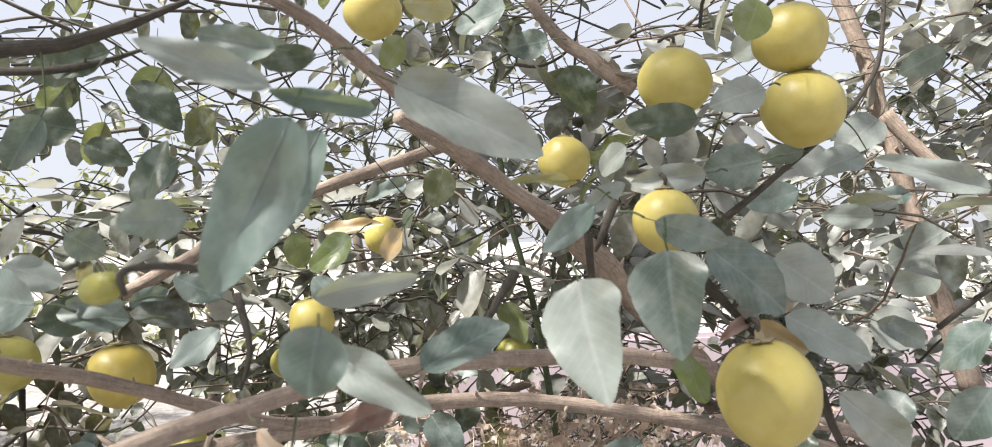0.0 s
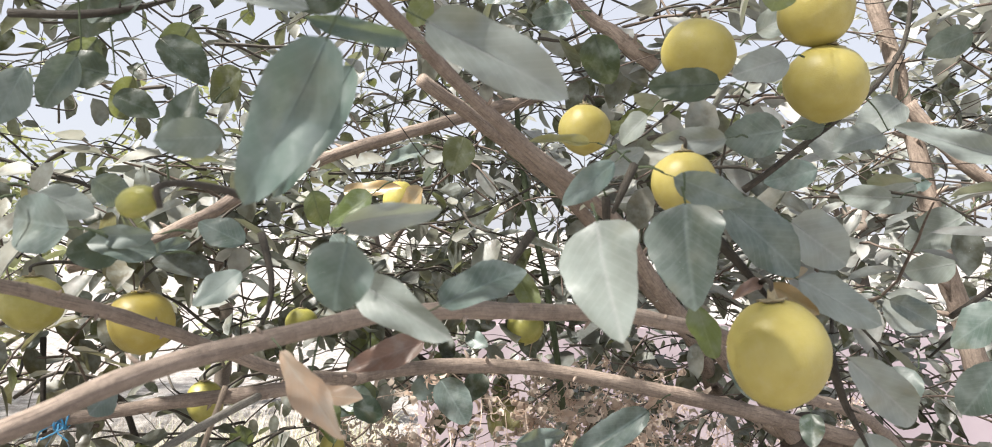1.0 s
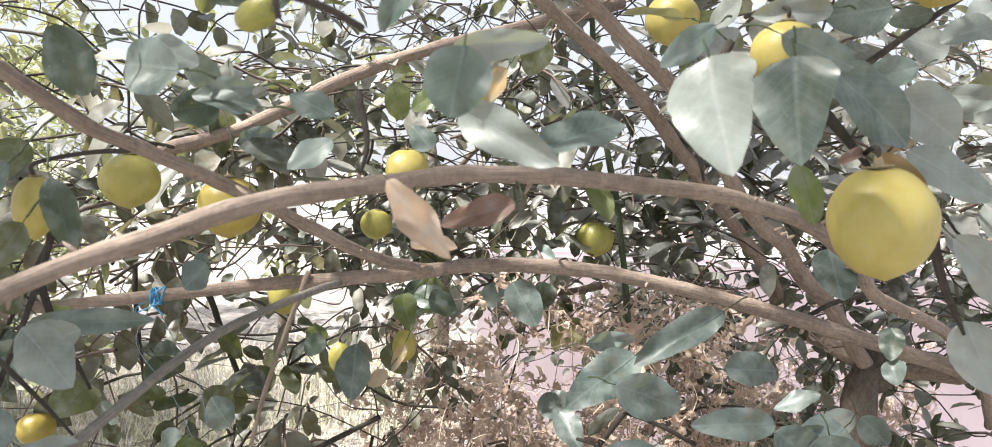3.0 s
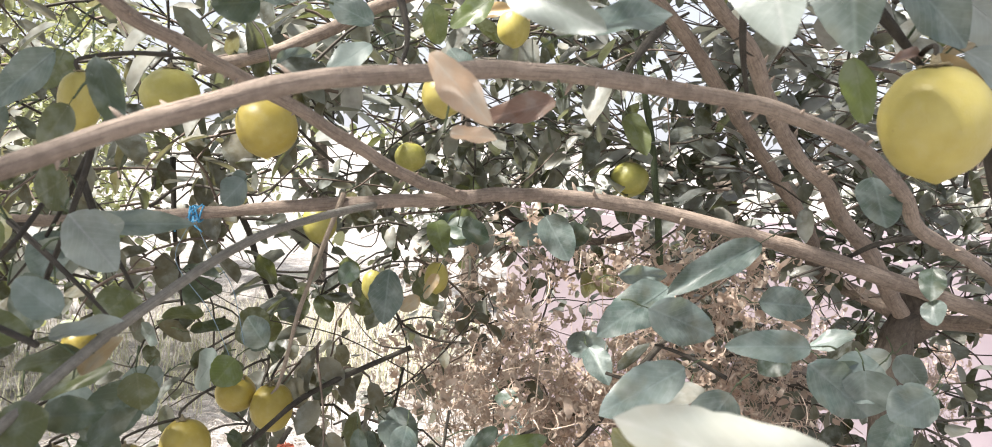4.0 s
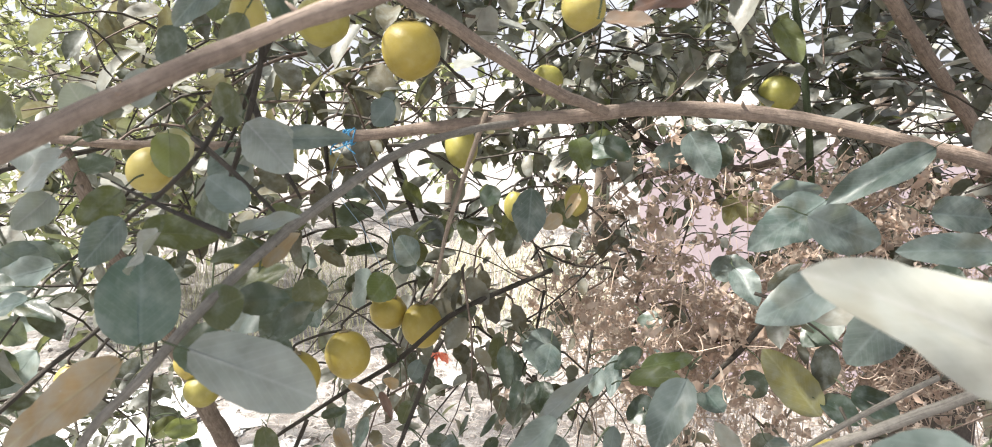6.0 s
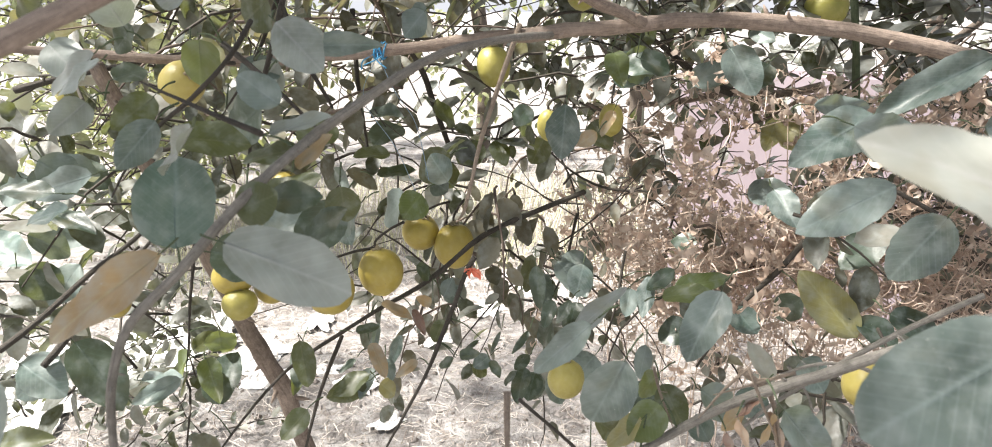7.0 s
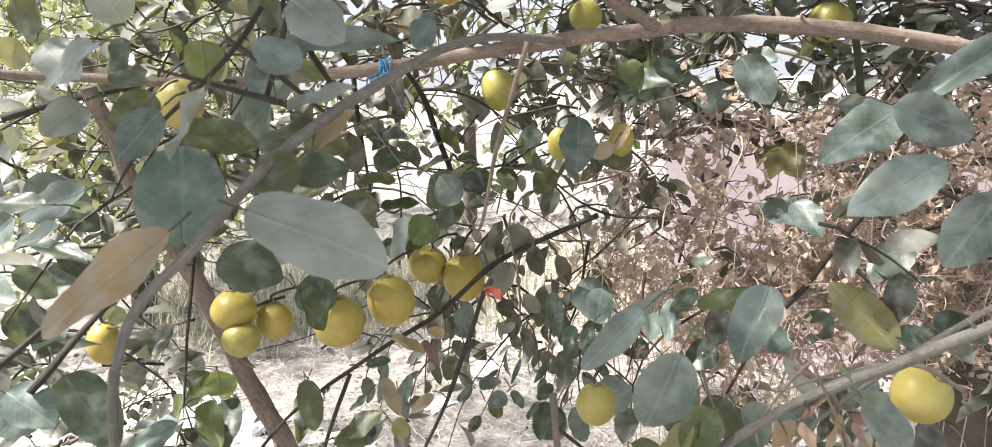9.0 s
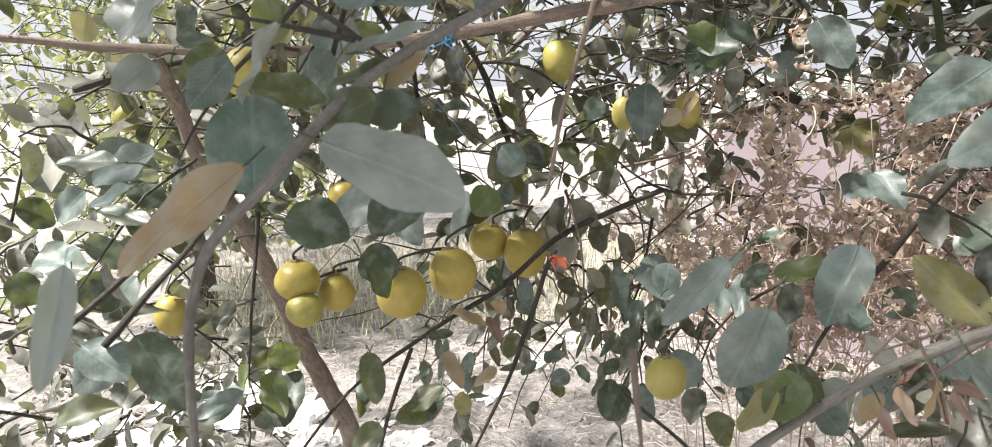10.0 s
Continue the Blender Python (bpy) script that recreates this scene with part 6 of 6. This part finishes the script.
def straw_mesh(seed, count, spot):
    r = random.Random(seed)
    verts, faces = [], []
    for _ in range(count):
        q = spot(r)
        a, ln, w = r.uniform(0, math.pi), r.uniform(0.012, 0.075), r.uniform(0.0005, 0.0016)
        d = Vector((math.cos(a), math.sin(a), 0))
        e = Vector((-d.y, d.x, 0)) * w
        bow = r.uniform(0, 0.010)
        h = 0.03 * noise.noise(Vector((q.x * 1.1, q.y * 1.1, 0))) + 0.012 + r.uniform(0, 0.018)
        b = len(verts)
        for t in (-0.5, 0, 0.5):
            c = Vector((q.x, q.y, h)) + d * ln * t + Vector((0, 0, bow * (1 - 4 * t * t) + r.uniform(-0.004, 0.006)))
            verts.extend((c - e, c + e, c + Vector((0, 0, w))))
        for k in (0, 3):
            faces.extend(((b + k, b + k + 2, b + k + 5, b + k + 3), (b + k + 2, b + k + 1, b + k + 4, b + k + 5)))
    return mesh_from("straw", verts, faces, [STRAW], smooth=False)


tagged(new("straw", straw_mesh(31, 11000, sector(-20, 62, 1.2, 3.6, 0, 0))), label="scattered dry straw and grass litter on soil", category="straw", kind="stuff")
tagged(new("straw", straw_mesh(32, 5000, sector(-20, 62, 3.4, 6.5, 0, 0))), label="scattered dry straw farther off on soil", category="straw", kind="stuff")


def crumb_mesh(seed, count, spot):
    """Clods, chips and shreds of dead leaf that lie about on the soil."""
    r = random.Random(seed)
    verts, faces = [], []
    for _ in range(count):
        q = spot(r)
        h = 0.035 * noise.noise(Vector((q.x * 1.1, q.y * 1.1, 0))) + 0.014 * noise.noise(Vector((q.x * 4.3, q.y * 4.3, 2)))
        a, w = r.uniform(0, math.pi), 0.003 + 0.016 * r.random() ** 3
        flat = r.uniform(0.25, 0.9)
        d, e = Vector((math.cos(a), math.sin(a), 0)) * w, Vector((-math.sin(a), math.cos(a), 0)) * w * r.uniform(0.4, 0.9)
        c = Vector((q.x, q.y, h))
        b = len(verts)
        verts.extend((c - d, c + e, c + d * r.uniform(0.7, 1.2), c - e * r.uniform(0.7, 1.2), c + d * r.uniform(-0.3, 0.3) + Vector((0, 0, w * flat))))
        faces.extend(((b, b + 1, b + 4), (b + 1, b + 2, b + 4), (b + 2, b + 3, b + 4), (b + 3, b, b + 4)))
    return mesh_from("crumbs", verts, faces, [CRUMB], smooth=False)


tagged(new("ground_litter", crumb_mesh(33, 13000, sector(-20, 62, 1.2, 4.2, 0, 0))), label="clods, chips and dead leaf shreds on the soil", category="litter", kind="stuff")


def dry_grass(seed, count, spot, hi, mat):
    r = random.Random(seed)
    verts, faces = [], []
    for _ in range(count):
        q = spot(r)
        a = r.uniform(0, 2 * math.pi)
        d = Vector((math.cos(a), math.sin(a), 0))
        ln = hi * r.uniform(0.4, 1.0)
        e = Vector((-d.y, d.x, 0)) * 0.0025
        b = len(verts)
        for t in (0, 0.35, 0.7, 1.0):
            c = Vector((q.x, q.y, 0)) + d * ln * 0.6 * t * t + Vector((0, 0, ln * (t - 0.25 * t * t)))
            verts.extend((c - e * (1 - t * 0.9), c + e * (1 - t * 0.9)))
        for k in (0, 2, 4):
            faces.append((b + k, b + k + 1, b + k + 3, b + k + 2))
    return mesh_from("dry_grass", verts, faces, [mat], smooth=False)


tagged(new("grass", dry_grass(42, 2400, sector(12, 50, 3.3, 5.0, 0, 0), 0.32, GRASS)), label="pale green grass tufts in the sunny clearing", category="grass", kind="stuff")
tagged(new("dry_grass", dry_grass(41, 1500, sector(16, 50, 3.6, 5.4, 0, 0), 0.42, STRAW)), label="tufts of pale dry grass at the clearing's edge", category="grass", kind="stuff")

# ---- wall behind ----
def wall_mesh():
    bm = bmesh.new()
    bmesh.ops.create_cube(bm, size=1)
    bmesh.ops.scale(bm, vec=(3.6, 0.20, 1.06), verts=bm.verts)
    bmesh.ops.subdivide_edges(bm, edges=[e for e in bm.edges if abs(e.verts[0].co.x - e.verts[1].co.x) > 1], cuts=12)
    for v in bm.verts:
        if v.co.z > 0:
            v.co.z += 0.02 * noise.noise(v.co * 0.9)
    bmesh.ops.bevel(bm, geom=[e for e in bm.edges if e.verts[0].co.z > 0.3 and e.verts[1].co.z > 0.3], offset=0.02, segments=2, affect='EDGES')
    me = bpy.data.meshes.new("wall")
    bm.to_mesh(me)
    bm.free()
    me.materials.append(PLASTER)
    return me


wall = tagged(new("wall_north", wall_mesh()), label="low pale lilac-pink plastered wall behind dry weeds", category="wall", kind="structure")
wall.matrix_basis = pose(1.25, 3.25, 0.49, 0, 0, 4)

# ---- litter and small things ----


def scrap_mesh(seed, size, mat):
    """A crumpled sheet of plastic."""
    r = random.Random(seed)
    off = Vector((r.uniform(0, 90), r.uniform(0, 90), 0))
    n = 12
    verts, faces = [], []
    for j in range(n + 1):
        for i in range(n + 1):
            u, v = i / n - 0.5, j / n - 0.5
            p = Vector((u, v, 0))
            k = 1 + 0.5 * noise.noise(p * 3 + off)
            h = 0.22 * abs(noise.noise(p * 3.1 + off)) + 0.10 * abs(noise.noise(p * 8 + off)) + 0.02
            verts.append(Vector((u * k, v * k * 0.7, h * (1 - 1.6 * (u * u + v * v)))) * size)
    for j in range(n):
        for i in range(n):
            a = j * (n + 1) + i
            faces.append((a, a + 1, a + n + 2, a + n + 1))
    me = mesh_from("scrap", verts, faces, [mat], smooth=False)
    return me


def scrap(x, y, size, seed, mat=None, z=0.006, label="crumpled white plastic scrap lying on straw", name="plastic_scrap"):
    ob = tagged(new(name, scrap_mesh(seed, size, mat or SCRAP)), label=label, category="litter", group="litter on the ground")
    mod = ob.modifiers.new("thick", 'SOLIDIFY')
    mod.thickness = 0.0015
    ob.matrix_basis = pose(x, y, z, 0, 0, seed * 47 % 360)
    return ob


scrap(-1.21, 2.65, 0.120, 1)
scrap(-1.80, 1.84, 0.199, 2)
scrap(-2.18, 1.82, 0.255, 3)
scrap(-1.09, 2.89, 0.140, 4)
scrap(-1.42, 2.86, 0.164, 5)
scrap(-1.21, 2.63, 0.164, 6)
scrap(-2.12, 1.58, 0.290, 7)
scrap(-2.21, 1.80, 0.266, 8)
scrap(-2.19, 2.03, 0.233, 9)
scrap(-2.16, 1.27, 0.240, 10)
scrap(-2.28, 1.46, 0.131, 11)
scrap(-1.38, 1.87, 0.132, 12)
scrap(-1.26, 2.26, 0.123, 13)
scrap(-1.43, 2.31, 0.102, 14)
scrap(-1.32, 3.01, 0.178, 15)
scrap(-1.54, 1.89, 0.129, 16)
scrap(-1.14, 1.69, 0.098, 17)
scrap(-2.19, 1.79, 0.351, 50)
scrap(-2.18, 1.59, 0.261, 51)
scrap(-2.13, 1.99, 0.222, 52)
scrap(-3.10, 1.99, 0.195, 53)
scrap(-1.37, 1.84, 0.147, 54)
scrap(-1.18, 2.97, 0.176, 55)
scrap(-1.80, 2.23, 0.153, 56)
scrap(-0.94, 2.94, 0.144, 57)
scrap(-1.67, 1.76, 0.200, 58)
scrap(-1.84, 1.89, 0.253, 59)

scrap(-0.22, 1.68, 0.16, 40, TEAL, 0.59, "pale green plastic wrapper caught in dry weeds", "plastic_wrapper")
scrap(-2.52, 1.56, 0.261, 70)
scrap(-2.13, 1.58, 0.270, 71)
scrap(-2.36, 1.33, 0.235, 72)
scrap(-2.16, 1.79, 0.193, 73)
scrap(-2.34, 1.91, 0.318, 74)
